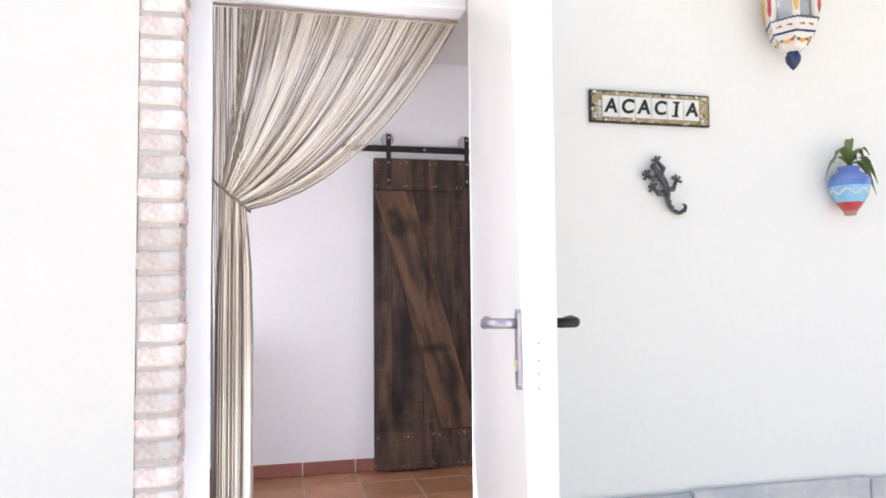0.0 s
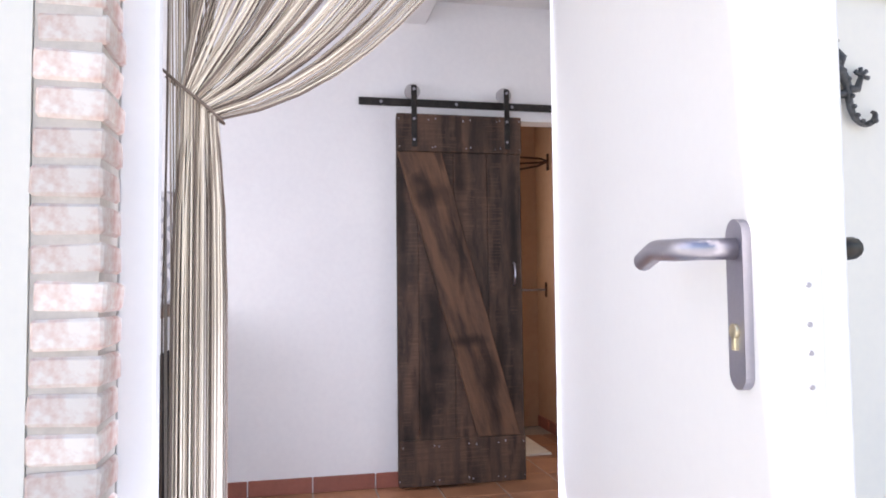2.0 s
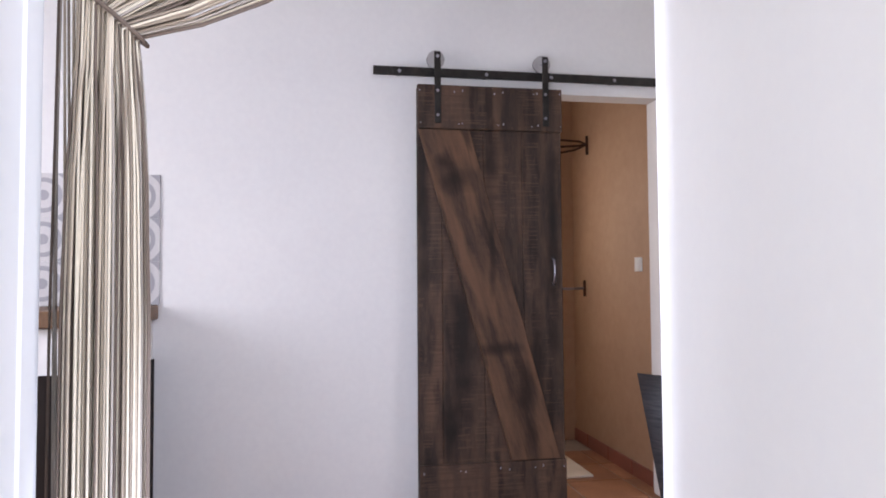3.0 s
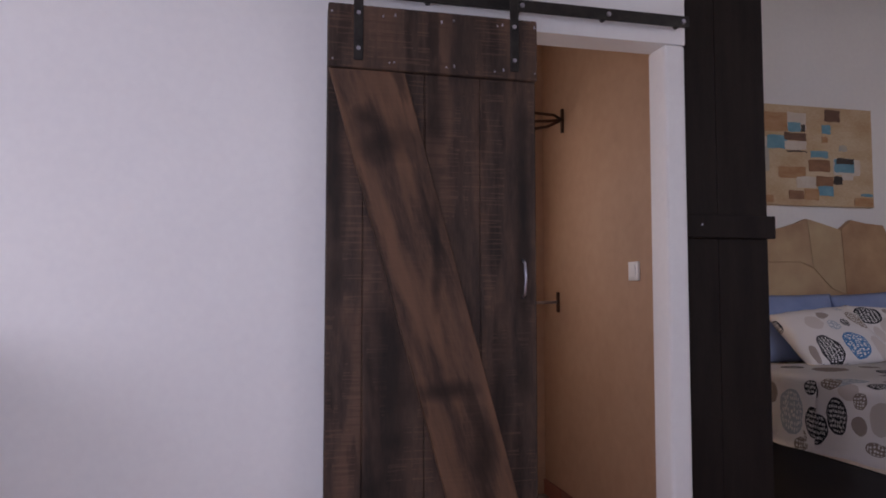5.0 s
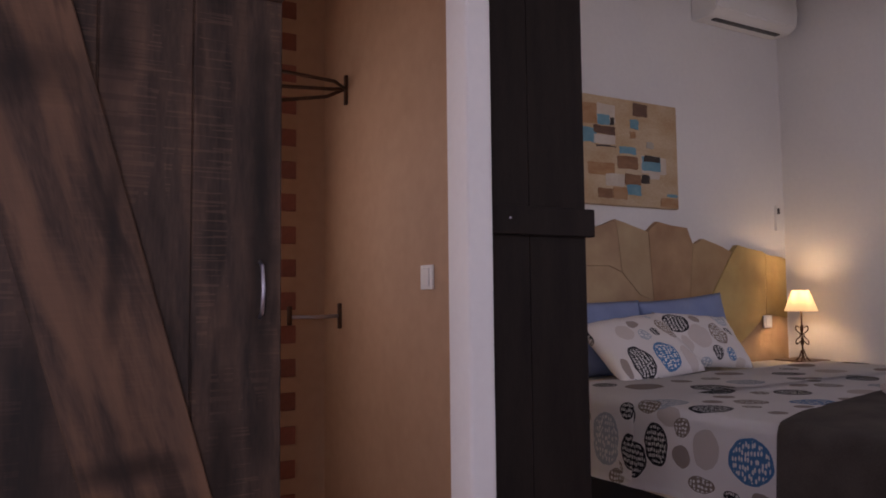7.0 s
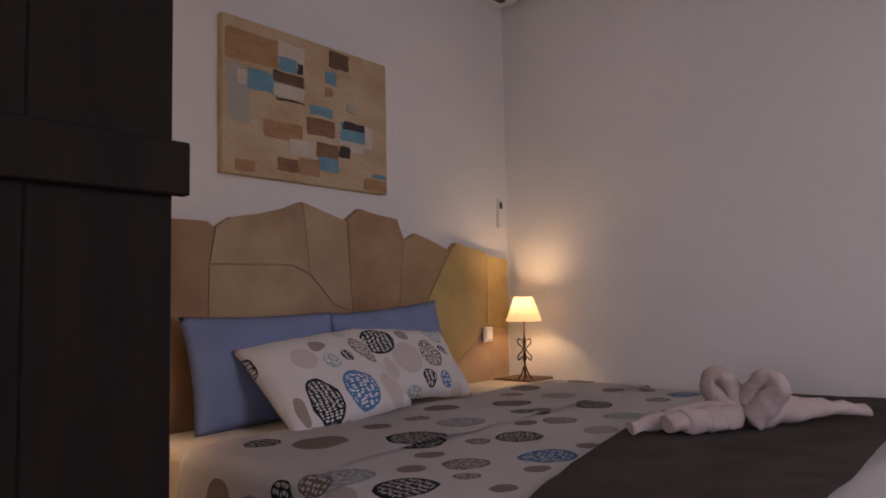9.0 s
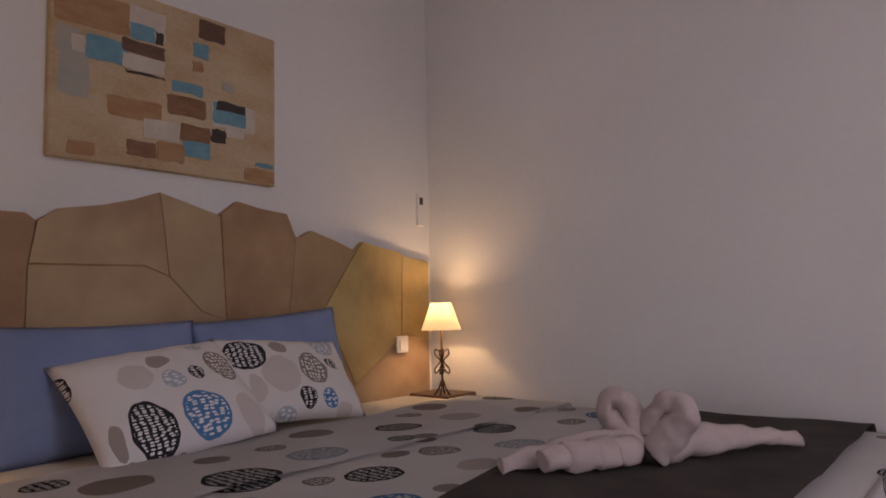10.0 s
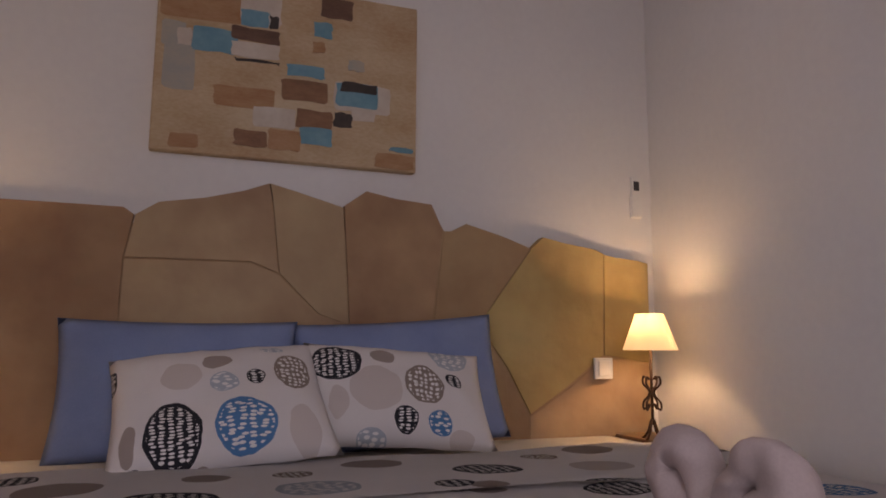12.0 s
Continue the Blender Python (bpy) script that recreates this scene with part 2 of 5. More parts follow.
def spots_material(name, spots, ground=(0.88, 0.85, 0.84), ground2=(0.83, 0.80, 0.79)):
    """Cotton printed with hand-drawn ovals. spots: (u, v, half width, half height, kind) in metres on the UV map."""
    w = Mat(name, ground, ground2, 0.9, scale=5, fine=260, bump=0.2)
    uv = w.n("ShaderNodeUVMap").outputs["UV"]
    nz = w.n("ShaderNodeTexNoise")
    nz.inputs["Scale"].default_value = 11
    w.l(uv, nz.inputs["Vector"])
    wob = w.vec("MULTIPLY", w.vec("SUBTRACT", nz.outputs[1], (0.5, 0.5, 0.5)), (0.030, 0.030, 0.0))
    p = w.vec("ADD", uv, wob)
    best = {}
    for u, v, ru, rv, kind in spots:
        d = w.vec("SUBTRACT", p, (u, v, 0.0))
        d = w.vec("LENGTH", w.vec("MULTIPLY", d, (1 / ru, 1 / rv, 0.0)))
        best[kind] = w.math("MINIMUM", best[kind], d) if kind in best else d
    cells = w.n("ShaderNodeTexVoronoi")
    cells.voronoi_dimensions = "2D"
    cells.inputs["Scale"].default_value = 60
    cells.inputs["Randomness"].default_value = 0.35
    w.l(p, cells.inputs["Vector"])
    dots = w.math("LESS_THAN", cells.outputs["Distance"], 0.33)
    squash = w.vec("MULTIPLY", uv, (36.0, 78.0, 1.0))
    dash = w.n("ShaderNodeTexVoronoi")
    dash.voronoi_dimensions = "2D"
    dash.inputs["Scale"].default_value = 1.0
    dash.inputs["Randomness"].default_value = 0.6
    w.l(squash, dash.inputs["Vector"])
    dashes = w.math("LESS_THAN", dash.outputs["Distance"], 0.33)
    fine = w.n("ShaderNodeTexVoronoi")
    fine.voronoi_dimensions = "2D"
    fine.inputs["Scale"].default_value, fine.inputs["Randomness"].default_value = 1.0, 0.35
    w.l(w.vec("MULTIPLY", uv, (44.0, 100.0, 1.0)), fine.inputs["Vector"])
    rows = w.math("LESS_THAN", fine.outputs["Distance"], 0.33)
    white = (0.80, 0.78, 0.76)
    ink = {"T": ((0.36, 0.30, 0.27), None), "P": ((0.62, 0.555, 0.52), None), "G": ((0.42, 0.47, 0.52), dashes), "R": ((0.27, 0.215, 0.18), dots), "B": ((0.07, 0.22, 0.44), dashes), "K": ((0.018, 0.018, 0.024), rows)}
    col = w.col
    for kind in "PTGRBK":
        if kind in best:
            colour, holes = ink[kind]
            inside = w.math("LESS_THAN", best[kind], 1.0)
            if holes is not None:
                rim = w.math("LESS_THAN", best[kind], 0.88)
                fill = w.mix(w.math("MULTIPLY", holes, rim), colour, white)
            else:
                fill = colour
            col = w.mix(inside, col, fill)
    w.base(col)
    return w


COVER_TOP = [
    (0.427, 5.014, 0.085, 0.072, "K"), (0.404, 5.200, 0.085, 0.072, "G"), (0.920, 4.925, 0.095, 0.081, "B"), (0.708, 5.051, 0.072, 0.061, "R"),
    (1.115, 5.155, 0.082, 0.070, "K"), (0.844, 5.360, 0.105, 0.089, "K"), (0.619, 5.560, 0.090, 0.076, "T"), (1.155, 5.431, 0.095, 0.081, "G"),
    (1.418, 5.184, 0.070, 0.060, "R"), (1.301, 5.253, 0.048, 0.041, "T"), (0.979, 5.220, 0.046, 0.039, "R"), (0.734, 5.210, 0.045, 0.038, "T"),
    (1.341, 5.680, 0.080, 0.068, "T"), (1.602, 5.521, 0.090, 0.076, "K"), (1.646, 5.042, 0.088, 0.075, "G"), (1.110, 4.900, 0.042, 0.036, "T"),
    (1.825, 5.261, 0.082, 0.070, "K"), (0.569, 5.130, 0.042, 0.036, "T"), (0.594, 4.960, 0.038, 0.032, "R")]
COVER_HEAD = [
    (2.385, 5.636, 0.085, 0.072, "K"), (2.024, 5.740, 0.080, 0.068, "T"), (1.923, 5.500, 0.090, 0.076, "P"), (2.264, 5.060, 0.080, 0.068, "B"),
    (0.554, 4.820, 0.036, 0.031, "T"), (2.083, 5.100, 0.060, 0.051, "R"), (0.764, 4.860, 0.040, 0.034, "T"), (2.184, 5.360, 0.060, 0.051, "T"),
    (0.923, 5.620, 0.055, 0.047, "T"), (1.123, 5.620, 0.050, 0.043, "R"), (0.504, 5.700, 0.060, 0.051, "K"), (1.524, 5.330, 0.045, 0.038, "T"),
    (1.833, 5.680, 0.055, 0.047, "R"), (1.344, 4.980, 0.070, 0.060, "P"), (1.854, 4.950, 0.045, 0.038, "T"), (1.454, 5.370, 0.050, 0.043, "K"),
    (2.324, 5.260, 0.045, 0.038, "R")]
COVER_SIDE = [
    (0.155, 5.471, 0.095, 0.075, "G"), (0.274, 5.341, 0.040, 0.042, "K"), (0.112, 5.310, 0.074, 0.066, "K"), (0.186, 5.193, 0.085, 0.062, "K"),
    (0.272, 5.058, 0.040, 0.040, "R"), (0.162, 5.062, 0.043, 0.046, "T"), (0.212, 4.944, 0.075, 0.056, "P"), (0.202, 4.757, 0.083, 0.090, "B"),
    (0.337, 5.240, 0.040, 0.055, "R"), (0.312, 5.126, 0.045, 0.058, "P"), (0.026, 5.409, 0.030, 0.045, "R"), (0.076, 4.960, 0.030, 0.060, "R"),
    (0.062, 4.825, 0.020, 0.035, "K"), (0.082, 4.716, 0.020, 0.034, "T"), (0.142, 4.560, 0.040, 0.050, "K"), (0.212, 5.620, 0.060, 0.060, "T"),
    (0.062, 4.420, 0.050, 0.050, "K")]
COVER_FOOT = [
    (0.450, 4.060, 0.050, 0.045, "K"), (0.680, 3.960, 0.058, 0.045, "T"), (0.910, 3.860, 0.066, 0.045, "B"), (1.140, 4.060, 0.050, 0.045, "R"),
    (1.370, 3.960, 0.058, 0.045, "G"), (1.600, 3.860, 0.066, 0.045, "K"), (1.830, 4.060, 0.050, 0.045, "K"), (2.060, 3.960, 0.058, 0.045, "T"),
    (2.290, 3.860, 0.066, 0.045, "B"), (2.470, 4.170, 0.050, 0.035, "K"), (2.330, 4.150, 0.030, 0.025, "T"), (2.600, 4.300, 0.050, 0.040, "K")]
COVER = spots_material("printed_bed_cover", COVER_TOP + COVER_HEAD + COVER_SIDE + COVER_FOOT)
PILLOW_A = spots_material("printed_pillow_case", ground=(0.77, 0.73, 0.71), ground2=(0.71, 0.68, 0.66), spots=[
    (0.167, 0.098, 0.073, 0.102, "K"), (0.352, 0.101, 0.081, 0.088, "B"), (0.306, 0.255, 0.039, 0.040, "G"), (0.396, 0.266, 0.029, 0.030, "K"),
    (0.294, 0.346, 0.045, 0.031, "T"), (0.196, 0.292, 0.052, 0.054, "P"), (0.503, 0.284, 0.055, 0.078, "R"), (0.055, 0.087, 0.020, 0.062, "T"),
    (0.509, 0.073, 0.042, 0.079, "P"), (0.234, -0.007, 0.023, 0.018, "T"), (0.001, 0.346, 0.019, 0.045, "K"), (0.067, -0.000, 0.030, 0.022, "K"),
    (0.455, 0.397, 0.036, 0.020, "G")])
PILLOW_B = spots_material("printed_pillow_case_reverse", ground=(0.77, 0.73, 0.71), ground2=(0.71, 0.68, 0.66), spots=[
    (0.087, 0.271, 0.082, 0.066, "K"), (0.235, 0.299, 0.043, 0.034, "T"), (0.470, 0.321, 0.071, 0.061, "G"), (0.364, 0.195, 0.062, 0.073, "R"),
    (0.469, 0.214, 0.029, 0.027, "K"), (0.207, 0.173, 0.084, 0.075, "P"), (0.293, 0.071, 0.037, 0.042, "K"), (0.404, 0.062, 0.040, 0.041, "B"),
    (0.191, 0.011, 0.044, 0.032, "G"), (0.476, 0.020, 0.043, 0.028, "P"), (0.087, 0.127, 0.031, 0.060, "P"), (0.093, -0.023, 0.016, 0.025, "K")])


# ---- mesh helpers ----
def box(bm, x0, x1, y0, y1, z0, z1, bevel=0.0, segs=1):
    r = bmesh.ops.create_cube(bm, size=1.0, matrix=Matrix.Translation(((x0 + x1) / 2, (y0 + y1) / 2, (z0 + z1) / 2)) @ Matrix.Diagonal((x1 - x0, y1 - y0, z1 - z0, 1)))
    if bevel:
        edges = list({e for v in r["verts"] for e in v.link_edges})
        bmesh.ops.bevel(bm, geom=edges, offset=bevel, segments=segs, affect="EDGES", profile=0.6)
    return bm


def boxed(x0, x1, y0, y1, z0, z1, bevel=0.0, segs=1):
    return box(bmesh.new(), x0, x1, y0, y1, z0, z1, bevel, segs)


def tube(bm, points, radii, sides=8, squash=1.0, cap=True):
    """A tube through points; radii: one number or one for each point."""
    pts = [Vector(p) for p in points]
    if isinstance(radii, (int, float)):
        radii = [radii] * len(pts)
    rings, side = [], None
    for i, p in enumerate(pts):
        t = (pts[min(i + 1, len(pts) - 1)] - pts[max(i - 1, 0)]).normalized()
        if side is None:
            side = t.orthogonal().normalized()
        side = (side - t * side.dot(t)).normalized()
        up = t.cross(side)
        rings.append([bm.verts.new(p + (side * math.cos(a) + up * math.sin(a) * squash) * radii[i]) for a in [math.tau * k / sides for k in range(sides)]])
    for a, b in zip(rings, rings[1:]):
        for k in range(sides):
            bm.faces.new((a[k], a[(k + 1) % sides], b[(k + 1) % sides], b[k])).smooth = True
    if cap:
        bm.faces.new(rings[0][::-1])
        bm.faces.new(rings[-1])
    return bm


def lathe(bm, profile, centre, sides=24, flat=False):
    """profile: (radius, z) from bottom to top, turned round a vertical axis at centre."""
    rings = []
    for r, z in profile:
        rings.append([bm.verts.new((centre[0] + r * math.cos(math.tau * k / sides), centre[1] + r * math.sin(math.tau * k / sides), centre[2] + z)) for k in range(sides)])
    for a, b in zip(rings, rings[1:]):
        for k in range(sides):
            bm.faces.new((a[k], a[(k + 1) % sides], b[(k + 1) % sides], b[k])).smooth = not flat
    return bm


def slab_xz(bm, outline, y0, y1, bevel=0.0, segs=2):
    """A plate with the given outline in x and z, from y0 (front) to y1 (back)."""
    front = [bm.verts.new((x, y0, z)) for x, z in outline]
    f = bm.faces.new(front)
    bmesh.ops.recalc_face_normals(bm, faces=[f])
    r = bmesh.ops.extrude_face_region(bm, geom=[f])
    verts = [v for v in r["geom"] if isinstance(v, bmesh.types.BMVert)]
    bmesh.ops.translate(bm, verts=verts, vec=(0, y1 - y0, 0))
    if bevel:
        front_edges = [e for e in bm.edges if all(abs(v.co.y - y0) < 1e-6 for v in e.verts)]
        bmesh.ops.bevel(bm, geom=front_edges, offset=bevel, segments=segs, affect="EDGES", profile=0.6)
    return bm


def smooth_path(points, n=5):
    """Catmull-Rom points through the given ones."""
    pts = [Vector(p) for p in points]
    pts = [pts[0] * 2 - pts[1]] + pts + [pts[-1] * 2 - pts[-2]]
    out = []
    for a, b, c, d in zip(pts, pts[1:], pts[2:], pts[3:]):
        for s in range(n):
            t = s / n
            out.append(0.5 * (2 * b + (c - a) * t + (2 * a - 5 * b + 4 * c - d) * t * t + (3 * b - a - 3 * c + d) * t ** 3))
    return out + [pts[-2]]


def mesh_of(bm, material, name="mesh"):
    bmesh.ops.recalc_face_normals(bm, faces=bm.faces)
    me = bpy.data.meshes.new(name)
    bm.to_mesh(me)
    bm.free()
    me.materials.append(material.m)
    return me


def part(name, bm, material, parent=None, label=""):
    ob = new(name, mesh_of(bm, material, name))
    if parent is not None:
        ob.parent = parent
    return tagged(ob, label) if label else ob


def thing(name, label, category, group="", at=(0, 0, 0)):
    ob = new(name)
    ob.empty_display_size = 0.05
    ob.location = at
    return tagged(ob, label, category, group)


def local(ob, root):
    """Keep a part's built place when its thing stands elsewhere than the origin."""
    ob.matrix_parent_inverse = Matrix.Translation(-Vector(root.location))
    return ob


def structure(name, bm, material, label, category):
    return tagged(part(name, bm, material), label, category, kind="structure")


# ---- the large structure ----
YF, YI, YB, YH = 2.21, 2.50, 4.85, 6.29   # facade, inner face, partition face, headboard wall
XL, XR = -1.90, 5.80                      # left and right inner walls
ZC, ZB = 2.80, 3.30                       # ceilings

structure("ground", boxed(-90, 90, -90, 150, -0.35, -0.06), GROUND, "pale dry earth ground around the house", "ground")
structure("terrace", boxed(-4, 7, -6, YF, -0.058, -0.01), STONE, "pale stone terrace before the front door", "terrace")
structure("floor", boxed(XL, XR, YF + 0.02, YH, -0.06, -0.006), GROUT, "terracotta tiled floor with pale grout", "floor")

# front wall: three stretches with the door opening and a window opening between them
bm = bmesh.new()
box(bm, -4.0, 0.045, YF, YI, -0.06, 3.5)
box(bm, 1.26, 3.40, YF + 0.004, YI, -0.06, 3.5)
box(bm, 1.13, 1.26, YF + 0.006, 2.33, -0.06, 2.24)
box(bm, 4.60, 7.0, YF, YI, -0.06, 3.5)
box(bm, 0.045, 1.26, YF + 0.002, YI, 2.24, 3.5)
box(bm, 3.40, 4.60, YF, YI, -0.06, 1.30)
box(bm, 3.40, 4.60, YF, YI, 2.60, 3.5)
box(bm, 0.045, 0.16, YF + 0.14, YI, -0.06, 2.24)
structure("wall_front", bm, FACADE, "white rendered front wall of the house", "wall")
structure("wall_right", boxed(XR, XR + 0.2, YI, YH + 0.2, -0.06, 3.5), PLASTER, "white plastered bedroom side wall", "wall")
bm = bmesh.new()
box(bm, XL - 0.2, 1.05, YH, YH + 0.2, -0.06, 3.5)
box(bm, 1.65, XR, YH, YH + 0.2, -0.06, 3.5)
box(bm, 1.05, 1.65, YH, YH + 0.2, -0.06, 1.30)
box(bm, 1.05, 1.65, YH, YH + 0.2, 2.0, 3.5)
structure("wall_headboard", bm, PLASTER, "white plastered wall behind the bed", "wall")
# the opening in this wall is invented, to hold the kitchen fill lamp
bm = bmesh.new()
box(bm, XL - 0.2, XL, YI, 2.9, -0.06, 3.5)
box(bm, XL - 0.2, XL, 3.9, YH, -0.06, 3.5)
box(bm, XL - 0.2, XL, 2.9, 3.9, -0.06, 1.05)
box(bm, XL - 0.2, XL, 2.9, 3.9, 2.05, 3.5)
structure("wall_left", bm, PLASTER, "white plastered kitchen side wall with an added opening for the fill light", "wall")

# partition with the bathroom opening, rounded plaster edges
bm = bmesh.new()
box(bm, XL, 1.52, YB, YB + 0.13, 0.0, 3.3)
box(bm, 2.365, 2.452, YB, YB + 0.13, 0.0, 2.105, 0.016, 3)
box(bm, 1.52, 2.452, YB, YB + 0.13, 2.105, 3.3)
structure("wall_partition", bm, PLASTER, "white plastered partition with the bathroom opening", "wall")
bm = boxed(2.42, 2.84, YB + 0.165, YH, 0.0, 3.3)
box(bm, 2.42, 2.455, YB + 0.13, YB + 0.165, 0.0, 3.3)
structure("wall_bathroom", bm, BATH, "ochre limewashed bathroom wall", "wall")
structure("wall_bedroom_return", boxed(2.84, 2.86, YB + 0.16, YH, 0.0, 3.3), PLASTER, "white plastered return wall of the sleeping alcove", "wall")
bm = bmesh.new()
box(bm, 0.9, 1.05, YH - 0.03, YH - 0.002, 0.0, 3.3)
box(bm, 1.65, 2.42, YH - 0.03, YH - 0.002, 0.0, 3.3)
box(bm, 1.05, 1.65, YH - 0.03, YH - 0.002, 0.0, 1.30)
box(bm, 1.05, 1.65, YH - 0.03, YH - 0.002, 2.0, 3.3)
structure("wall_bathroom_back", bm, BATH, "ochre limewashed back wall of the bathroom", "wall")
structure("wall_bathroom_side", boxed(0.78, 0.9, YB + 0.13, YH, 0.0, 3.3), BATH, "ochre limewashed bathroom side wall", "wall")
bm = bmesh.new()
box(bm, XL, XR, YI, YB + 0.13, ZC, ZC + 0.12)
box(bm, XL, XR, YB + 0.13, YH, ZB, ZB + 0.12)
box(bm, 2.86, XR, YB + 0.01, YB + 0.13, ZC + 0.12, ZB)
structure("ceiling", bm, CEIL, "white painted ceiling, higher over the bed", "ceiling")
structure("roof_slab", boxed(-4.2, 7.2, 1.75, YH + 0.4, 3.5, 3.66), FACADE, "plain roof slab with a short overhang", "roof")

# unseen slab added to shade the upper facade right of the door
structure("facade_shade_slab", boxed(1.35, 7.2, 1.25, YF + 0.003, 3.0, 3.08, 0.004), FACADE, "plain white slab added out of view to shade the top of the front wall", "roof")

for x in (-0.88, 0.12, 1.12, 2.10, 3.1, 4.1, 5.1):
    beam = part("ceiling_beam", boxed(x, x + 0.14, YI, YB, 2.65, ZC, 0.012), CEIL)
    tagged(beam, "white painted wooden ceiling beam", "beam", "ceiling beams", "structure")

# door frame
frame_root = tagged(new("door_frame"), "white lacquered front door frame set in the wall", "door frame", kind="structure")
part("frame_post", boxed(0.16, 0.232, 2.345, 2.395, -0.01, 2.24, 0.004), DOORPAINT, frame_root)
part("frame_stop", boxed(0.16, 0.218, 2.395, 2.445, -0.01, 2.215, 0.004), DOORPAINT, frame_root)
part("frame_post", boxed(1.062, 1.129, 2.285, 2.335, -0.01, 2.24, 0.004), DOORPAINT, frame_root)
part("frame_head", boxed(0.232, 1.06, 2.345, 2.44, 2.185, 2.24, 0.004), DOORPAINT, frame_root)
part("threshold", boxed(0.16, 1.06, 2.23, 2.46, -0.04, 0.0, 0.004), STONE, frame_root, "grey stone threshold")

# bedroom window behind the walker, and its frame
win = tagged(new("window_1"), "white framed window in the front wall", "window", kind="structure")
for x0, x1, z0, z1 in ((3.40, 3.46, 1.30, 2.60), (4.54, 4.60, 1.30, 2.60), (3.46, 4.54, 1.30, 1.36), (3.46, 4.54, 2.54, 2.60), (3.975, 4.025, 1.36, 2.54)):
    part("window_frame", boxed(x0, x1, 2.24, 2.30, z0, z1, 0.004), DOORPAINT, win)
# invented kitchen window, never in view, framing the fill lamp
added_win2 = tagged(new("added_window_2"), "white frame of an added kitchen window, out of view", "window", kind="structure")
for y0, y1, z0, z1 in ((2.90, 2.96, 1.05, 2.05), (3.84, 3.90, 1.05, 2.05), (2.96, 3.84, 1.05, 1.11), (2.96, 3.84, 1.99, 2.05)):
    part("window_frame", boxed(XL - 0.16, XL - 0.1, y0, y1, z0, z1, 0.004), DOORPAINT, added_win2)

# unseen bathroom window made up around the bathroom's fill lamp
added_win3 = tagged(new("added_window_3"), "small white frame of an added bathroom window, out of view", "window", kind="structure")
for x0, x1, z0, z1 in ((1.05, 1.09, 1.30, 2.0), (1.61, 1.65, 1.30, 2.0), (1.09, 1.61, 1.30, 1.34), (1.09, 1.61, 1.96, 2.0)):
    part("window_frame", boxed(x0, x1, YH + 0.10, YH + 0.15, z0, z1, 0.004), DOORPAINT, added_win3)

# plinth stones along the facade
plinth = tagged(new("plinth"), "grey stone plinth along the front wall", "plinth", kind="structure")
x = 1.16
k = 0
while x < 6.5:
    w = 0.62 + 0.1 * math.sin(k * 2.1)
    part("plinth_stone", boxed(x, x + w - 0.006, YF - 0.028, YF + 0.003, -0.01, 0.548 + 0.007 * math.sin(k * 1.7), 0.005), STONE, plinth)
    x += w
    k += 1


# ---- entrance ----
def front_door():
    root = thing("front_door", "white lacquered front door standing wide open", "door", at=(1.052, 2.29, 0.0))
    v = Vector((0.922 - 1.052, 1.408 - 2.29, 0))
    length = v.length
    root.rotation_euler = (0, 0, math.atan2(v.y, v.x))
    leaf = part("leaf", boxed(0, length, 0.0, 0.062, 0.008, 2.18, 0.004), DOORPAINT, root)
    lx = length - 0.072

    def handle(sign, off):
        bm = bmesh.new()
        plate_outline = [(lx + 0.0175 * math.cos(radians(a)), (1.178 if a <= 180 else 1.045) + 0.0175 * math.sin(radians(a))) for a in range(0, 361, 15)]
        slab_xz(bm, plate_outline[:13] + plate_outline[12:-1], min(off, off + sign * 0.009), max(off, off + sign * 0.009))
        bmesh.ops.remove_doubles(bm, verts=bm.verts[:], dist=1e-5)
        plate = part("handle_plate", bm, STEEL, root, "brushed steel handle plate")
        bm = bmesh.new()
        o = off + sign * 0.008
        pts = [(lx, o, 1.166), (lx, o + sign * 0.03, 1.166), (lx - 0.006, o + sign * 0.046, 1.166), (lx - 0.02, o + sign * 0.053, 1.166), (lx - 0.062, o + sign * 0.055, 1.168), (lx - 0.078, o + sign * 0.054, 1.166), (lx - 0.120, o + sign * 0.05, 1.158), (lx - 0.127, o + sign * 0.05, 1.157)]
        tube(bm, pts, [0.011, 0.011, 0.0115, 0.0115, 0.0115, 0.0115, 0.0115, 0.009], 12)
        part("lever", bm, STEEL if sign < 0 else IRON, plate, "brushed steel lever" if sign < 0 else "dark metal lever")
        bm = bmesh.new()
        tube(bm, [(lx, o, 1.085), (lx, o + sign * 0.005, 1.085)], 0.0075, 12)
        box(bm, lx - 0.004, lx + 0.004, min(o, o + sign * 0.005), max(o, o + sign * 0.005), 1.066, 1.084, 0.001)
        part("key_cylinder", bm, BRASS, plate, "brass key cylinder")

    handle(-1, 0.0)
    handle(1, 0.062)
    bm = bmesh.new()
    for z in (1.13, 1.095, 1.07, 1.04):
        tube(bm, [(length, 0.022, z), (length + 0.0026, 0.022, z)], 0.0024, 8)
    part("screw_holes", bm, STEEL, leaf)
    part("lock_plate", boxed(length - 0.001, length + 0.0015, 0.011, 0.034, 0.98, 1.15, 0.0005), PLASTIC, leaf)
    for z in (0.25, 1.1, 1.95):
        bm = bmesh.new()
        tube(bm, [(-0.006, 0.021, z - 0.05), (-0.006, 0.021, z + 0.05)], 0.007, 10)
        part("hinge", bm, STEEL, root)


front_door()

STRANDS = [Mat("strand_%s" % n, c, tuple(v * 0.8 for v in c), 0.7, fine=300, bump=0.1) for n, c in (("cream", (0.62, 0.53, 0.41)), ("beige", (0.44, 0.355, 0.265)), ("taupe", (0.27, 0.21, 0.155)), ("brown", (0.12, 0.082, 0.06)), ("grey", (0.34, 0.29, 0.245)))]


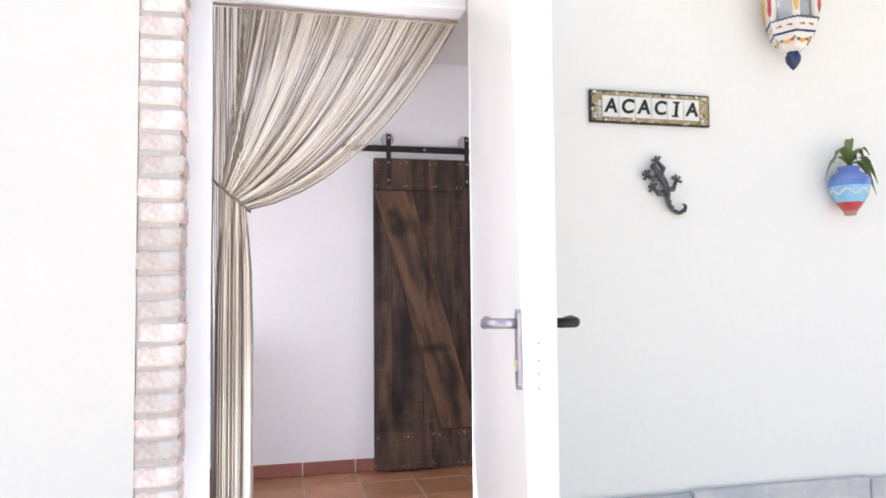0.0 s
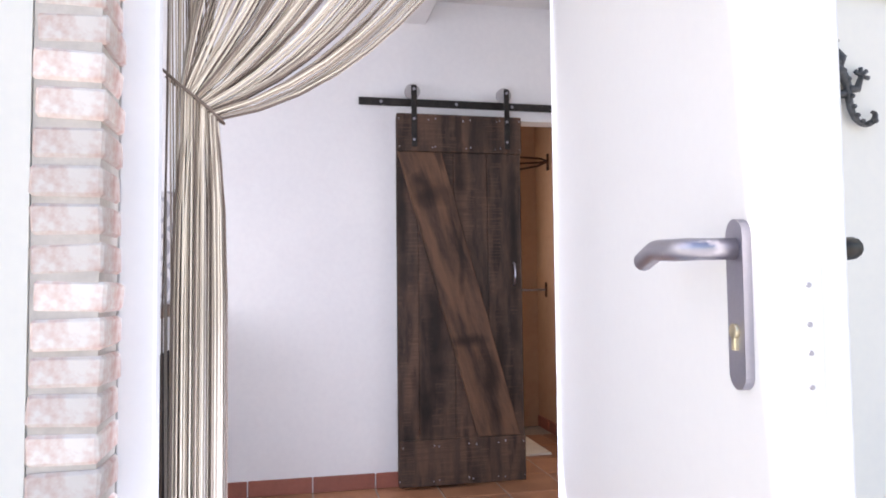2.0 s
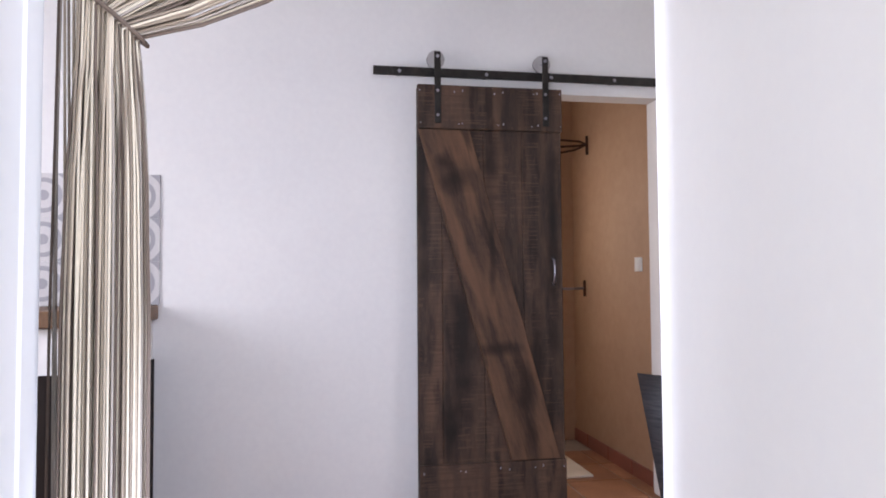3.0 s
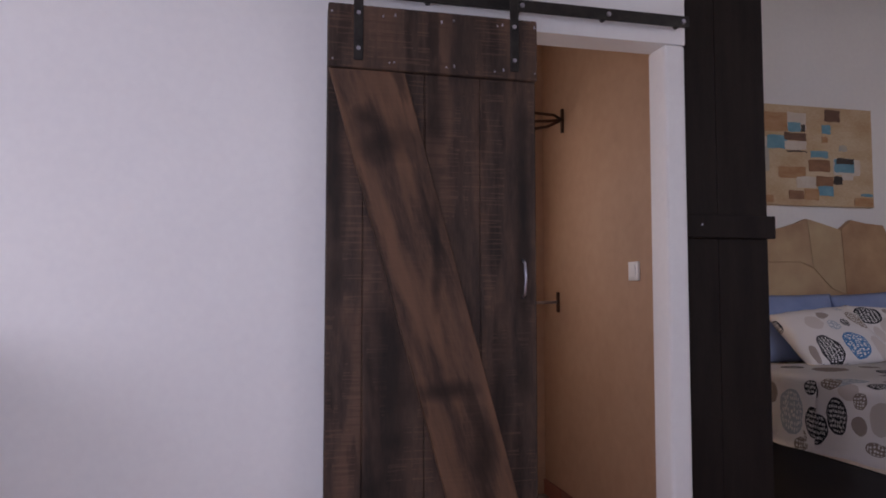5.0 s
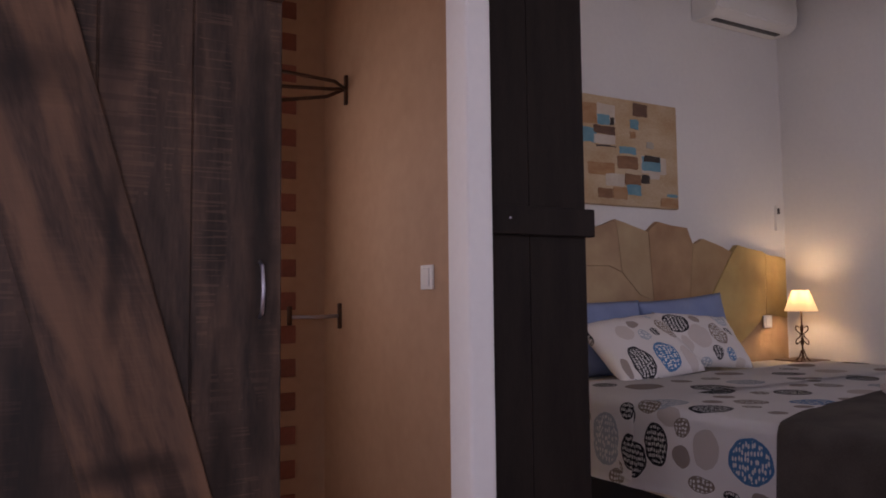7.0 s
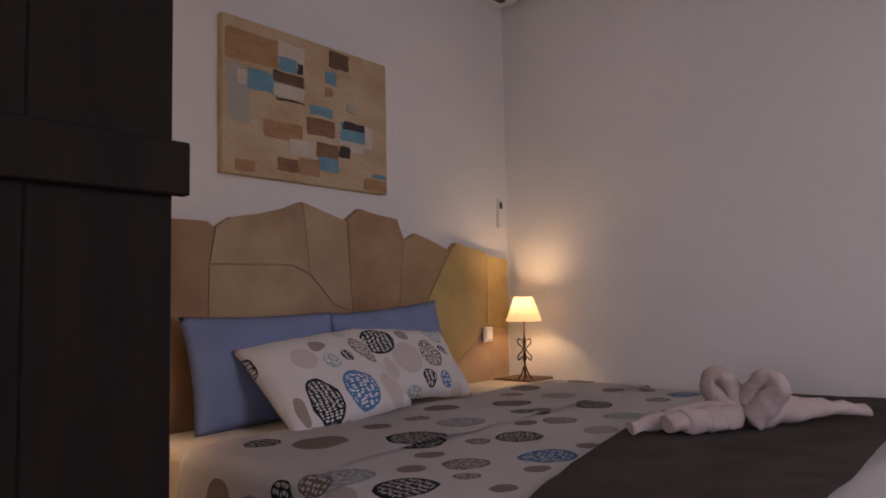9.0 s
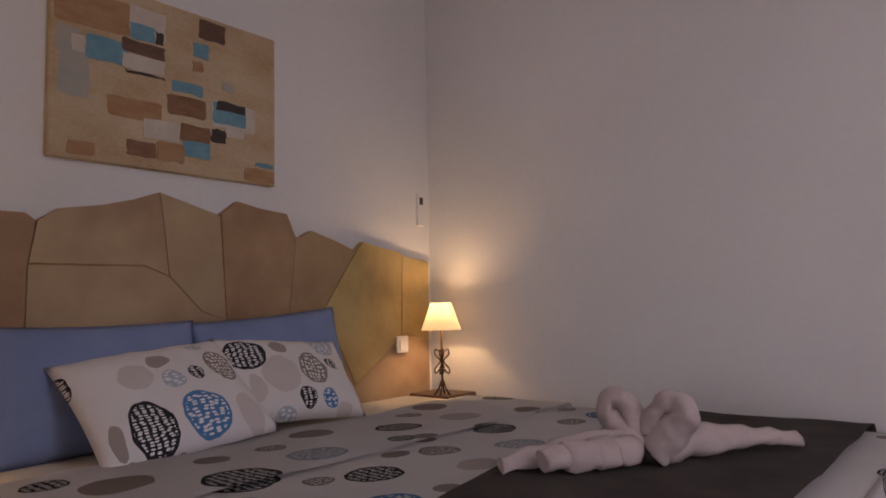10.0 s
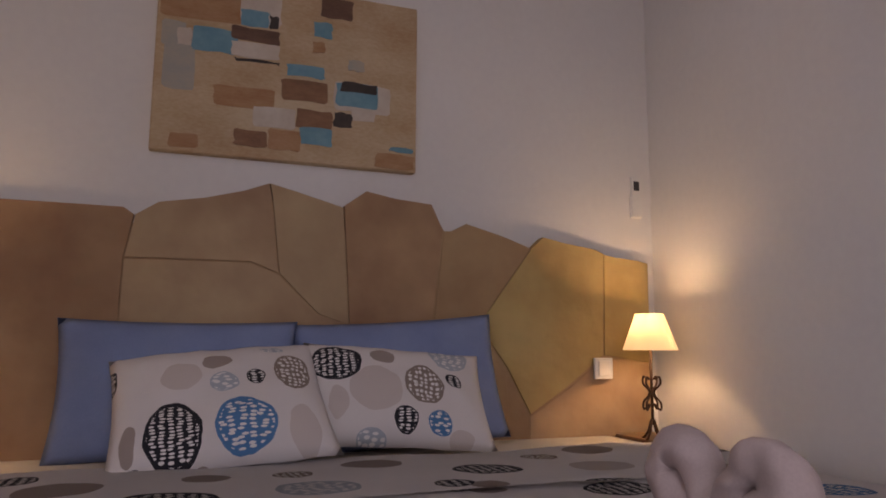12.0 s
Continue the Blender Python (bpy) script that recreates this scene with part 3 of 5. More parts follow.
def string_curtain():
    root = thing("string_curtain", "beige and brown string curtain gathered by a cord in the doorway", "curtain", at=(0.64, 2.46, 0.0))
    rng = random.Random(5)
    local(part("rod", boxed(0.225, 1.058, 2.454, 2.464, 2.176, 2.1845, 0.002), STRANDS[2], root), root)
    count = 230
    for i in range(count):
        k = i / (count - 1)
        k = min(1, max(0, k + rng.uniform(-0.002, 0.002)))
        x0 = 0.226 + 0.828 * k
        fold = 0.012 * math.sin(k * 60) + rng.uniform(-0.004, 0.004)
        y0 = 2.462
        pts = []
        if k < 0.12:
            for s in range(9):
                z = 2.172 - (2.172 - 0.02) * s / 8
                pts.append((x0 + 0.004 * math.sin(s + i), y0 + fold * min(1, s / 3), z))
        else:
            q = (k - 0.12) / 0.88
            tie = 0.262 + 0.072 * q + rng.uniform(-0.006, 0.006)
            ztie = 1.565 - 0.065 * q + rng.uniform(-0.006, 0.006)
            p0, p3 = Vector((x0, y0, 2.172)), Vector((tie, y0 - 0.018 + fold, ztie))
            clump = -0.020 * math.sin(math.tau * 15 * q + 0.6 * math.sin(9 * q)) * min(1.0, 6 * q)
            belly = rng.uniform(-0.008, 0.008) + 0.5 * clump
            p1 = Vector((x0 - 0.13 * q - 0.02 + clump, y0 + fold, 1.93 + 0.04 * (1 - q) + belly))
            p2 = Vector((tie + 0.02 + 0.33 * q + clump, y0 - 0.01 + fold, ztie + 0.26 * (1 - q) + 0.075 * q + belly))
            for s in range(12):
                t = s / 11
                pts.append(p0 * (1 - t) ** 3 + p1 * 3 * t * (1 - t) ** 2 + p2 * 3 * t * t * (1 - t) + p3 * t ** 3)
            low = 0.246 + 0.104 * q + rng.uniform(-0.01, 0.01)
            for z, f in ((1.46, 0.15), (1.40, 0.45), (1.30, 0.75), (1.1, 0.95), (0.6, 1.0), (0.02, 1.0)):
                pts.append((tie * (1 - f) + low * f, y0 - 0.012 + fold * 1.6, z))
        bm = bmesh.new()
        tube(bm, pts, 0.0021, 4, cap=False)
        local(part("strand", bm, STRANDS[rng.choices(range(5), (1, 4, 6, 7, 2) if k < 0.16 else (5, 5, 4, 4, 2))[0]], root), root)
    bm = bmesh.new()
    tube(bm, [(0.222, 2.43, 1.60), (0.26, 2.424, 1.565), (0.31, 2.425, 1.525), (0.345, 2.435, 1.495), (0.348, 2.462, 1.492), (0.30, 2.492, 1.53), (0.222, 2.488, 1.60)], 0.0035, 6)
    local(part("tie_cord", bm, STRANDS[3], root, "dark brown tie-back cord"), root)


string_curtain()


def sign():
    root = thing("name_sign", "framed ceramic tile name sign with black letters on the front wall", "sign", at=(1.664, YF, 1.836))
    x0, x1, z0, z1, y = 1.441, 1.887, 1.782, 1.891, YF - 0.012
    local(part("frame", boxed(x0, x1, y, YF + 0.003, z0, z1, 0.002), IRON, root, "black iron frame"), root)
    local(part("backing", boxed(x0 + 0.006, x1 - 0.006, y - 0.0006, y + 0.001, z0 + 0.006, z1 - 0.006), OLDGOLD, root, "golden mosaic ground"), root)
    rng = random.Random(2)
    tones = [OLDGOLD, GOLDLINE, RUST, GLAZEWHITE, OLDGOLD, POTCLAY, GREEN, GOLDLINE]
    for i in range(170):
        u = rng.random()
        if i < 110:
            cx, cz = x0 + 0.010 + u * (x1 - x0 - 0.020), (z0 + 0.011 if i % 2 else z1 - 0.011) + rng.uniform(-0.004, 0.004)
        else:
            cx, cz = (x0 + 0.022 if i % 2 else x1 - 0.022) + rng.uniform(-0.014, 0.014), z0 + 0.012 + u * (z1 - z0 - 0.024)
        r = rng.uniform(0.004, 0.008)
        turn = rng.uniform(0, math.tau)
        outline = [(cx + r * rng.uniform(0.7, 1.2) * math.cos(turn + k * math.tau / 5), cz + 0.8 * r * math.sin(turn + k * math.tau / 5)) for k in range(5)]
        local(part("mosaic", slab_xz(bmesh.new(), outline, y - 0.0012 - 0.000004 * i, y + 0.0005), tones[rng.randrange(len(tones))], root), root)
    for i in range(6):
        a = x0 + 0.042 + i * (x1 - x0 - 0.084) / 6
        local(part("letter_tile", boxed(a + 0.0008, a + (x1 - x0 - 0.084) / 6 - 0.0008, y - 0.003, y, z0 + 0.019, z1 - 0.019, 0.0012), GLAZEWHITE, root), root)
        curve = bpy.data.curves.new("letter", "FONT")
        curve.body, curve.size, curve.extrude, curve.align_x, curve.align_y, curve.offset = "ACACIA"[i], 0.066, 0.0012, "CENTER", "CENTER", 0.0020
        curve.shear = 0.12
        tmp = new("letter_curve", curve)
        bpy.context.view_layer.update()
        me = bpy.data.meshes.new_from_object(tmp.evaluated_get(bpy.context.evaluated_depsgraph_get()))
        bpy.data.objects.remove(tmp)
        me.transform(pose(a + (x1 - x0 - 0.084) / 12, y - 0.0035, (z0 + z1) / 2, 90))
        me.materials.clear()
        me.materials.append(IRON.m)
        ob = new("letter", me)
        ob.parent = root
        local(ob, root)
        tagged(ob, "black letter " + "ACACIA"[i])
        if "ACACIA"[i] == "I":
            for zz in (-0.0235, 0.0235):
                mx, mz = a + (x1 - x0 - 0.084) / 12 + 0.12 * zz, (z0 + z1) / 2 + zz
                local(part("letter_serif", boxed(mx - 0.0125, mx + 0.0125, y - 0.0047, y - 0.0023, mz - 0.0032, mz + 0.0032), IRON, root), root)


sign()


def gecko():
    bm = bmesh.new()
    y = YF - 0.014
    P = lambda x, z: (x, y, z)
    spine = smooth_path([P(1.662, 1.648), P(1.670, 1.634), P(1.683, 1.617), P(1.701, 1.594), P(1.713, 1.568), P(1.715, 1.543), P(1.721, 1.513), P(1.735, 1.491), P(1.757, 1.483), P(1.778, 1.493), P(1.783, 1.508), P(1.774, 1.513)], 4)
    n = len(spine) - 1
    girth = [0.006, 0.016, 0.019, 0.020, 0.017, 0.0145, 0.0145, 0.017, 0.020, 0.0215, 0.022, 0.022, 0.0215, 0.021, 0.0205, 0.019, 0.018]
    tube(bm, spine, [girth[i] * 0.85 if i < 17 else 0.015 - 0.011 * (i - 17) / (n - 17) for i in range(n + 1)], 12, 0.6)
    for i in range(8, n - 6, 3):
        bmesh.ops.create_uvsphere(bm, u_segments=8, v_segments=5, radius=0.006, matrix=Matrix.Translation(spine[i] + Vector((0, -0.011, 0))))
    for hip, knee, foot in (((1.690, 1.610), (1.703, 1.634), (1.681, 1.655)), ((1.688, 1.606), (1.664, 1.594), (1.645, 1.607)), ((1.712, 1.562), (1.738, 1.563), (1.750, 1.592)), ((1.708, 1.552), (1.684, 1.546), (1.666, 1.564))):
        tube(bm, [P(*hip), P(*knee), P(*foot)], [0.011, 0.009, 0.006], 8)
        d = Vector((foot[0] - knee[0], 0, foot[1] - knee[1])).normalized()
        for a in (-75, -25, 25, 75):
            e = Matrix.Rotation(radians(a), 3, "Y") @ d * 0.020
            tube(bm, [P(*foot), (foot[0] + e.x, y, foot[1] + e.z)], [0.0035, 0.0055], 6)
    tube(bm, [(1.705, y, 1.59), (1.705, YF + 0.006, 1.59)], 0.006, 8)
    ob = part("wall_gecko", bm, WORNIRON)
    tagged(ob, "black cast-iron gecko ornament hung on the front wall", "ornament")


gecko()


def lantern():
    c = (2.165, YF - 0.09, 0.0)
    root = thing("wall_lantern", "hexagonal white ceramic wall lantern painted with flowers", "lantern", at=(c[0], YF, 2.1))
    L = lambda ob: local(ob, root)

    def turned(name, profile, material, label="", sides=6):
        return L(part(name, lathe(bmesh.new(), profile, c, sides, sides == 6), material, root, label))

    turned("finial", [(0.001, 1.975), (0.010, 1.983), (0.023, 2.003), (0.026, 2.02), (0.020, 2.032), (0.020, 2.04)], NAVY, "navy glazed finial", 24)
    turned("bowl", [(0.018, 2.035), (0.036, 2.045), (0.069, 2.085), (0.073, 2.09)], GLAZEWHITE)
    turned("blue_band", [(0.0725, 2.088), (0.0745, 2.089), (0.076, 2.0945), (0.074, 2.096)], NAVY)
    turned("skirt", [(0.074, 2.095), (0.084, 2.130), (0.087, 2.136), (0.065, 2.140)], GLAZEWHITE)
    for k in range(6):
        a0, a1 = math.tau * k / 6, math.tau * (k + 1) / 6
        p, q = Vector((math.cos(a0), math.sin(a0), 0)) * 0.087, Vector((math.cos(a1), math.sin(a1), 0)) * 0.087
        bm = bmesh.new()
        tube(bm, [p.lerp(q, s / 24) + Vector((c[0], c[1], 2.135 + 0.0028 * math.sin(s * math.pi / 2))) for s in range(25)], 0.0024, 6)
        L(part("wavy_line", bm, NAVY, root))
        bm = bmesh.new()
        tube(bm, [(c[0] + 0.075 * math.cos(a0), c[1] + 0.075 * math.sin(a0), 2.136), (c[0] + 0.075 * math.cos(a0), c[1] + 0.075 * math.sin(a0), 2.36)], 0.013, 8)
        L(part("corner_bar", bm, GLAZEWHITE, root))
        bm = bmesh.new()
        e = Vector((math.cos(a0), math.sin(a0), 0)) * 0.0875
        tube(bm, [(c[0] + e.x, c[1] + e.y, z) for z in (2.155, 2.175, 2.20, 2.23, 2.26, 2.30)], [0.003, 0.008, 0.006, 0.010, 0.005, 0.008], 8)
        L(part("painted_spray", bm, REDGLAZE if k % 2 else YELLOW, root))
        fa = (a0 + a1) / 2
        n, t = Vector((math.cos(fa), math.sin(fa), 0)), Vector((-math.sin(fa), math.cos(fa), 0))
        for along, z, depth, r, m in ((0.0, 2.066, 0.0475, 0.0115, YELLOW), (-0.017, 2.069, 0.0495, 0.008, GREEN), (0.017, 2.069, 0.0495, 0.008, REDGLAZE), (0.026, 2.074, 0.0535, 0.005, GREEN),
                                      (-0.013, 2.114, 0.0695, 0.0055, REDGLAZE), (-0.023, 2.113, 0.069, 0.0045, OLDGOLD), (0.012, 2.115, 0.0695, 0.005, OLDGOLD), (0.021, 2.114, 0.069, 0.0055, REDGLAZE)):
            at = Vector(c) + n * depth + t * along + Vector((0, 0, z))
            bm = bmesh.new()
            bmesh.ops.create_uvsphere(bm, u_segments=8, v_segments=6, radius=r, matrix=Matrix.Translation(at) @ Matrix.Rotation(fa, 4, "Z") @ Matrix.Diagonal((0.3, 1, 0.85, 1)))
            L(part("painted_flower", bm, m, root))
    turned("glass", [(0.062, 2.138), (0.062, 2.355)], GLASS, "cloudy lantern glass")
    turned("cap", [(0.092, 2.355), (0.088, 2.37), (0.04, 2.46), (0.001, 2.47)], GLAZEWHITE)
    bm = bmesh.new()
    tube(bm, [(c[0], YF + 0.006, 2.30), (c[0], YF - 0.05, 2.37)], 0.014, 8)
    box(bm, c[0] - 0.03, c[0] + 0.03, YF - 0.012, YF + 0.004, 2.25, 2.42, 0.004)
    L(part("bracket", bm, GLAZEWHITE, root))


lantern()


def wall_pot():
    c = (2.41, YF - 0.055, 0.0)
    root = thing("wall_planter", "blue and red glazed wall pot with a leafy plant", "planter", at=(c[0], YF, 1.55))
    L = lambda ob: local(ob, root)
    L(part("base", lathe(bmesh.new(), [(0.001, 1.478), (0.018, 1.480), (0.023, 1.495)], c), POTCLAY, root, "bare clay base"))
    L(part("red_band", lathe(bmesh.new(), [(0.023, 1.495), (0.035, 1.510), (0.045, 1.525)], c), REDGLAZE, root))
    L(part("body", lathe(bmesh.new(), [(0.045, 1.525), (0.058, 1.55), (0.066, 1.582)], c), SKYBLUE, root))
    L(part("shoulder", lathe(bmesh.new(), [(0.066, 1.582), (0.067, 1.60), (0.060, 1.618), (0.043, 1.630), (0.033, 1.638), (0.036, 1.652), (0.030, 1.652), (0.030, 1.63)], c), COBALT, root))
    bm = bmesh.new()
    tube(bm, [(c[0] + 0.0615 * math.cos(a), c[1] + 0.0615 * math.sin(a), 1.562 + 0.010 * math.sin(a * 7)) for a in [math.tau * k / 40 for k in range(41)]], 0.0025, 6)
    L(part("wave_line", bm, GLAZEWHITE, root))
    for a, out, up, droop in ((2.9, 0.11, 0.10, 0.10), (3.3, 0.08, 0.13, 0.06), (4.6, 0.075, 0.03, 0.13), (1.2, 0.05, 0.16, 0.0), (0.1, 0.15, 0.11, 0.11), (0.5, 0.11, 0.13, 0.05), (5.9, 0.13, 0.07, 0.10), (6.1, 0.10, 0.12, 0.02), (0.3, 0.16, 0.08, 0.14), (2.4, 0.06, 0.12, 0.02), (5.4, 0.10, 0.05, 0.09), (0.9, 0.08, 0.10, 0.03)):
        bm = bmesh.new()
        d = Vector((math.cos(a), min(0.25, math.sin(a)) * 0.5, 0))
        side = Vector((-d.y, d.x, 0)).normalized()
        base = Vector((c[0], c[1], 1.655))
        rows = []
        for s in range(7):
            t = s / 6
            p = base + d * out * 0.85 * t + Vector((0, 0, 0.62 * up * math.sin(t * 2.2) - droop * t * t))
            w = 0.016 * math.sin(math.pi * min(1, 0.06 + t * 0.94)) ** 1.5 + 0.0006
            rows.append((bm.verts.new(p - side * w + Vector((0, 0, 0.003))), bm.verts.new(p - Vector((0, 0, 0.0015))), bm.verts.new(p + side * w + Vector((0, 0, 0.003)))))
        for q, r in zip(rows, rows[1:]):
            bm.faces.new((q[0], q[1], r[1], r[0])).smooth = True
            bm.faces.new((q[1], q[2], r[2], r[1])).smooth = True
        L(part("leaf", bm, GREEN, root))
    bm = bmesh.new()
    box(bm, c[0] - 0.02, c[0] + 0.02, YF - 0.06, YF + 0.004, 1.56, 1.60)
    L(part("hook", bm, IRON, root))


wall_pot()


# ---- bathroom sliding door ----
DX0, DX1, DY = 1.066, 1.796, 4.742


def barn_door():
    root = thing("sliding_barn_door", "dark stained plank barn door hung from a rail, slid half open", "door", at=(1.431, 4.77, 0.0))
    L = lambda ob: local(ob, root)
    seams = [DX0, 1.187, 1.395, 1.592, DX1]
    for i, (a, b) in enumerate(zip(seams, seams[1:])):
        L(part("plank", boxed(a + 0.0002, b - 0.0002, DY + 0.022, DY + 0.048, 0.03, 2.09, 0.004), WOOD, root))
    L(part("top_batten", boxed(DX0, DX1, DY, DY + 0.0218, 1.884, 2.10, 0.004), WOOD, root))
    L(part("bottom_batten", boxed(DX0, DX1, DY, DY + 0.0218, 0.02, 0.272, 0.004), WOOD, root))
    L(part("brace", slab_xz(bmesh.new(), [(1.070, 1.881), (1.322, 1.881), (1.765, 0.275), (1.520, 0.275)], DY + 0.001, DY + 0.0216, 0.003, 1), BRACE, root, "reddish stained diagonal brace board"))
    for x in (1.165, 1.71):
        bm = bmesh.new()
        box(bm, x - 0.016, x + 0.016, DY - 0.006, DY - 0.0002, 1.91, 2.262, 0.003)
        strap = L(part("hanger_strap", bm, IRON, root, "black iron hanger strap"))
        bm = bmesh.new()
        tube(bm, [(x, DY + 0.046, 2.238), (x, DY + 0.066, 2.238)], 0.044, 28)
        part("wheel", bm, CLEAR, strap, "pale nylon roller").matrix_parent_inverse = Matrix.Identity(4)
        bm = bmesh.new()
        tube(bm, [(x, DY - 0.012, 2.238), (x, DY + 0.07, 2.238)], 0.008, 10)
        part("axle", bm, STEEL, strap)
        for z in (2.238, 2.07, 1.95):
            bm = bmesh.new()
            tube(bm, [(x, DY - 0.006, z), (x, DY - 0.010, z)], [0.008, 0.006], 10)
            part("bolt", bm, STEEL, strap)
    rng = random.Random(3)
    bm = bmesh.new()
    for x in (1.09, 1.26, 1.29, 1.46, 1.50, 1.64, 1.67, 1.78):
        for z in (2.07, 1.91, 0.24, 0.05):
            xx = x + rng.uniform(-0.02, 0.01)
            tube(bm, [(xx, DY + 0.002, z + rng.uniform(-0.012, 0.012)), (xx, DY - 0.0012, z)], 0.0032, 6)
    L(part("nail_heads", bm, STEEL, root))
    bm = bmesh.new()
    tube(bm, [(1.745, DY + 0.024, 1.255), (1.746, DY + 0.004, 1.245), (1.747, DY - 0.004, 1.19), (1.746, DY + 0.004, 1.135), (1.745, DY + 0.024, 1.125)], [0.004, 0.0045, 0.005, 0.0045, 0.004], 8)
    L(part("pull_handle", bm, STEEL, root, "thin steel bow handle"))
    return root


barn_door()


def door_rail():
    root = thing("door_rail", "black flat iron sliding-door rail bolted to the wall", "rail", at=(1.65, YB, 2.174))
    L = lambda ob: local(ob, root)
    L(part("bar", boxed(0.858, 2.436, 4.793, 4.801, 2.152, 2.196, 0.0015), IRON, root))
    for x in (0.985, 1.423, 1.76, 2.10, 2.41):
        bm = bmesh.new()
        tube(bm, [(x, 4.801, 2.174), (x, YB + 0.003, 2.174)], 0.011, 10)
        L(part("spacer", bm, IRON, root))
        bm = bmesh.new()
        tube(bm, [(x, 4.793, 2.174), (x, 4.787, 2.174)], [0.010, 0.008], 6)
        L(part("bolt", bm, STEEL, root))
    L(part("end_stop", boxed(0.93, 0.955, 4.786, 4.806, 2.158, 2.19, 0.003), IRON, root))


door_rail()


def dark_screen():
    root = thing("dark_plank_panel", "near-black plank panel with a cross batten beside the bed alcove", "panel", at=(2.66, 4.97, 0.0))
    L = lambda ob: local(ob, root)
    for a, b in ((2.458, 2.675), (2.675, 2.912)):
        L(part("plank", boxed(a + 0.0003, b - 0.0003, 4.985, 5.009, 0.0, 2.72, 0.003), DARKWOOD, root))
    for z in (1.41, 2.45):
        batten = L(part("batten", boxed(2.458, 2.932, 4.960, 4.9848, z - 0.047, z + 0.047, 0.003), DARKWOOD, root))
        for x in (2.50, 2.585):
            bm = bmesh.new()
            tube(bm, [(x, 4.962, z + 0.005), (x, 4.9585, z + 0.005)], [0.0045, 0.0035], 8)
            part("screw", bm, STEEL, batten)


dark_screen()


# ---- bathroom ----
def iron_rack():
    root = thing("folding_towel_rack", "rusty iron folding towel rack on the ochre bathroom wall", "towel rack", at=(2.42, 5.96, 2.07))
    L = lambda ob: local(ob, root)
    L(part("wall_plate", boxed(2.405, 2.4205, 5.95, 5.97, 2.0, 2.13, 0.003), RUST, root))
    for y, z in ((5.90, 2.09), (5.95, 2.04), (6.0, 1.99)):
        bm = bmesh.new()
        tube(bm, [(2.41, 5.96, 2.07), (2.34, y, 2.07 + (z - 2.07) * 0.4), (2.10, y, z)], 0.008, 8)
        bmesh.ops.create_uvsphere(bm, u_segments=8, v_segments=6, radius=0.014, matrix=Matrix.Translation((2.10, y, z)))
        L(part("arm", bm, RUST, root))


iron_rack()


def paper_holder():
    root = thing("towel_bar", "rusty iron towel bar on the ochre bathroom wall", "towel bar", at=(2.42, 6.04, 1.085))
    L = lambda ob: local(ob, root)
    L(part("wall_plate", boxed(2.405, 2.4205, 6.03, 6.05, 1.03, 1.14, 0.003), RUST, root))
    bm = bmesh.new()
    tube(bm, [(2.41, 6.04, 1.085), (2.30, 6.04, 1.082), (2.19, 6.04, 1.085)], 0.008, 8)
    L(part("bar", bm, STEEL, root))
    bm = bmesh.new()
    tube(bm, [(2.19, 6.04, 1.13), (2.19, 6.04, 1.05)], 0.011, 8)
    L(part("end_knob", bm, RUST, root))


paper_holder()


def switch(name, label, m):
    root = tagged(new(name), label, "light switch")
    root.matrix_world = m
    part("plate", boxed(-0.041, 0.041, -0.010, 0.002, -0.041, 0.041, 0.004, 2), PLASTIC, root)
    part("rocker", boxed(-0.026, 0.026, -0.0145, -0.0095, -0.03, 0.03, 0.002), PLASTIC, root)
    return root


switch("light_switch", "white plastic light switch on the bathroom wall", pose(2.42, 5.21, 1.232, 0, 0, -90))
switch("light_switch", "white plastic light switch on the headboard beside the lamp", pose(5.512, 6.243, 0.968))

border = tagged(new("tile_border"), "column of small brown tiles on the bathroom back wall", "tile border", kind="structure")
me = mesh_of(boxed(-0.045, 0.045, -0.006, 0.002, -0.04, 0.04, 0.002), TERRA_RED, "border_tile")
for k in range(20):
    ob = new("tile", me)
    ob.parent = border
    ob.location = (2.237, YH - 0.03, 0.10 + k * 0.15)


bm = boxed(1.50, 2.17, 5.33, 5.86, 0.0005, 0.016, 0.006, 2)
tagged(part("bath_mat", bm, SHEET), "cream cotton bath mat on the terracotta floor", "bath mat")


# ---- kitchen corner ----
def kitchen():
    root = thing("kitchen_unit", "white masonry kitchen unit with a dark cupboard", "kitchen unit", at=(-0.9, 4.6, 0.0))
    L = lambda ob: local(ob, root)
    L(part("body", boxed(-1.9, -0.152, 4.32, YB - 0.001, 0.0, 0.979, 0.006), PLASTER, root))
    L(part("side_panel", boxed(-0.153, -0.145, 4.36, YB - 0.003, 0.0, 0.80, 0.003), DARKWOOD, root, "near-black side panel"))
    for k in range(3):
        x = -1.75 + k * 0.53
        door = L(part("cupboard_door", boxed(x, x + 0.49, 4.30, 4.3205, 0.08, 0.80, 0.004), DARKWOOD, root))
    top = part("kitchen_worktop", boxed(-1.9, -0.13, 4.27, YB - 0.001, 0.98, 1.045, 0.006), WOODTOP)
    tagged(top, "brown wooden worktop on the kitchen unit", "worktop")


kitchen()
CEMENT = Mat("patterned_cement_tile", (0.60, 0.58, 0.57), (0.54, 0.52, 0.52), 0.5, scale=10, bump=0.03)
wv = CEMENT.vec("MULTIPLY", CEMENT.co.outputs["Object"], (5.0, 0.0, 5.0))
ringv = CEMENT.vec("WRAP", wv, (0.5, 1.0, 0.5), (-0.5, -1.0, -0.5))
ln = CEMENT.vec("LENGTH", ringv)
ring = CEMENT.math("MULTIPLY", CEMENT.math("GREATER_THAN", ln, 0.30), CEMENT.math("LESS_THAN", ln, 0.40))
ring = CEMENT.math("MAXIMUM", ring, CEMENT.math("GREATER_THAN", ln, 0.56))
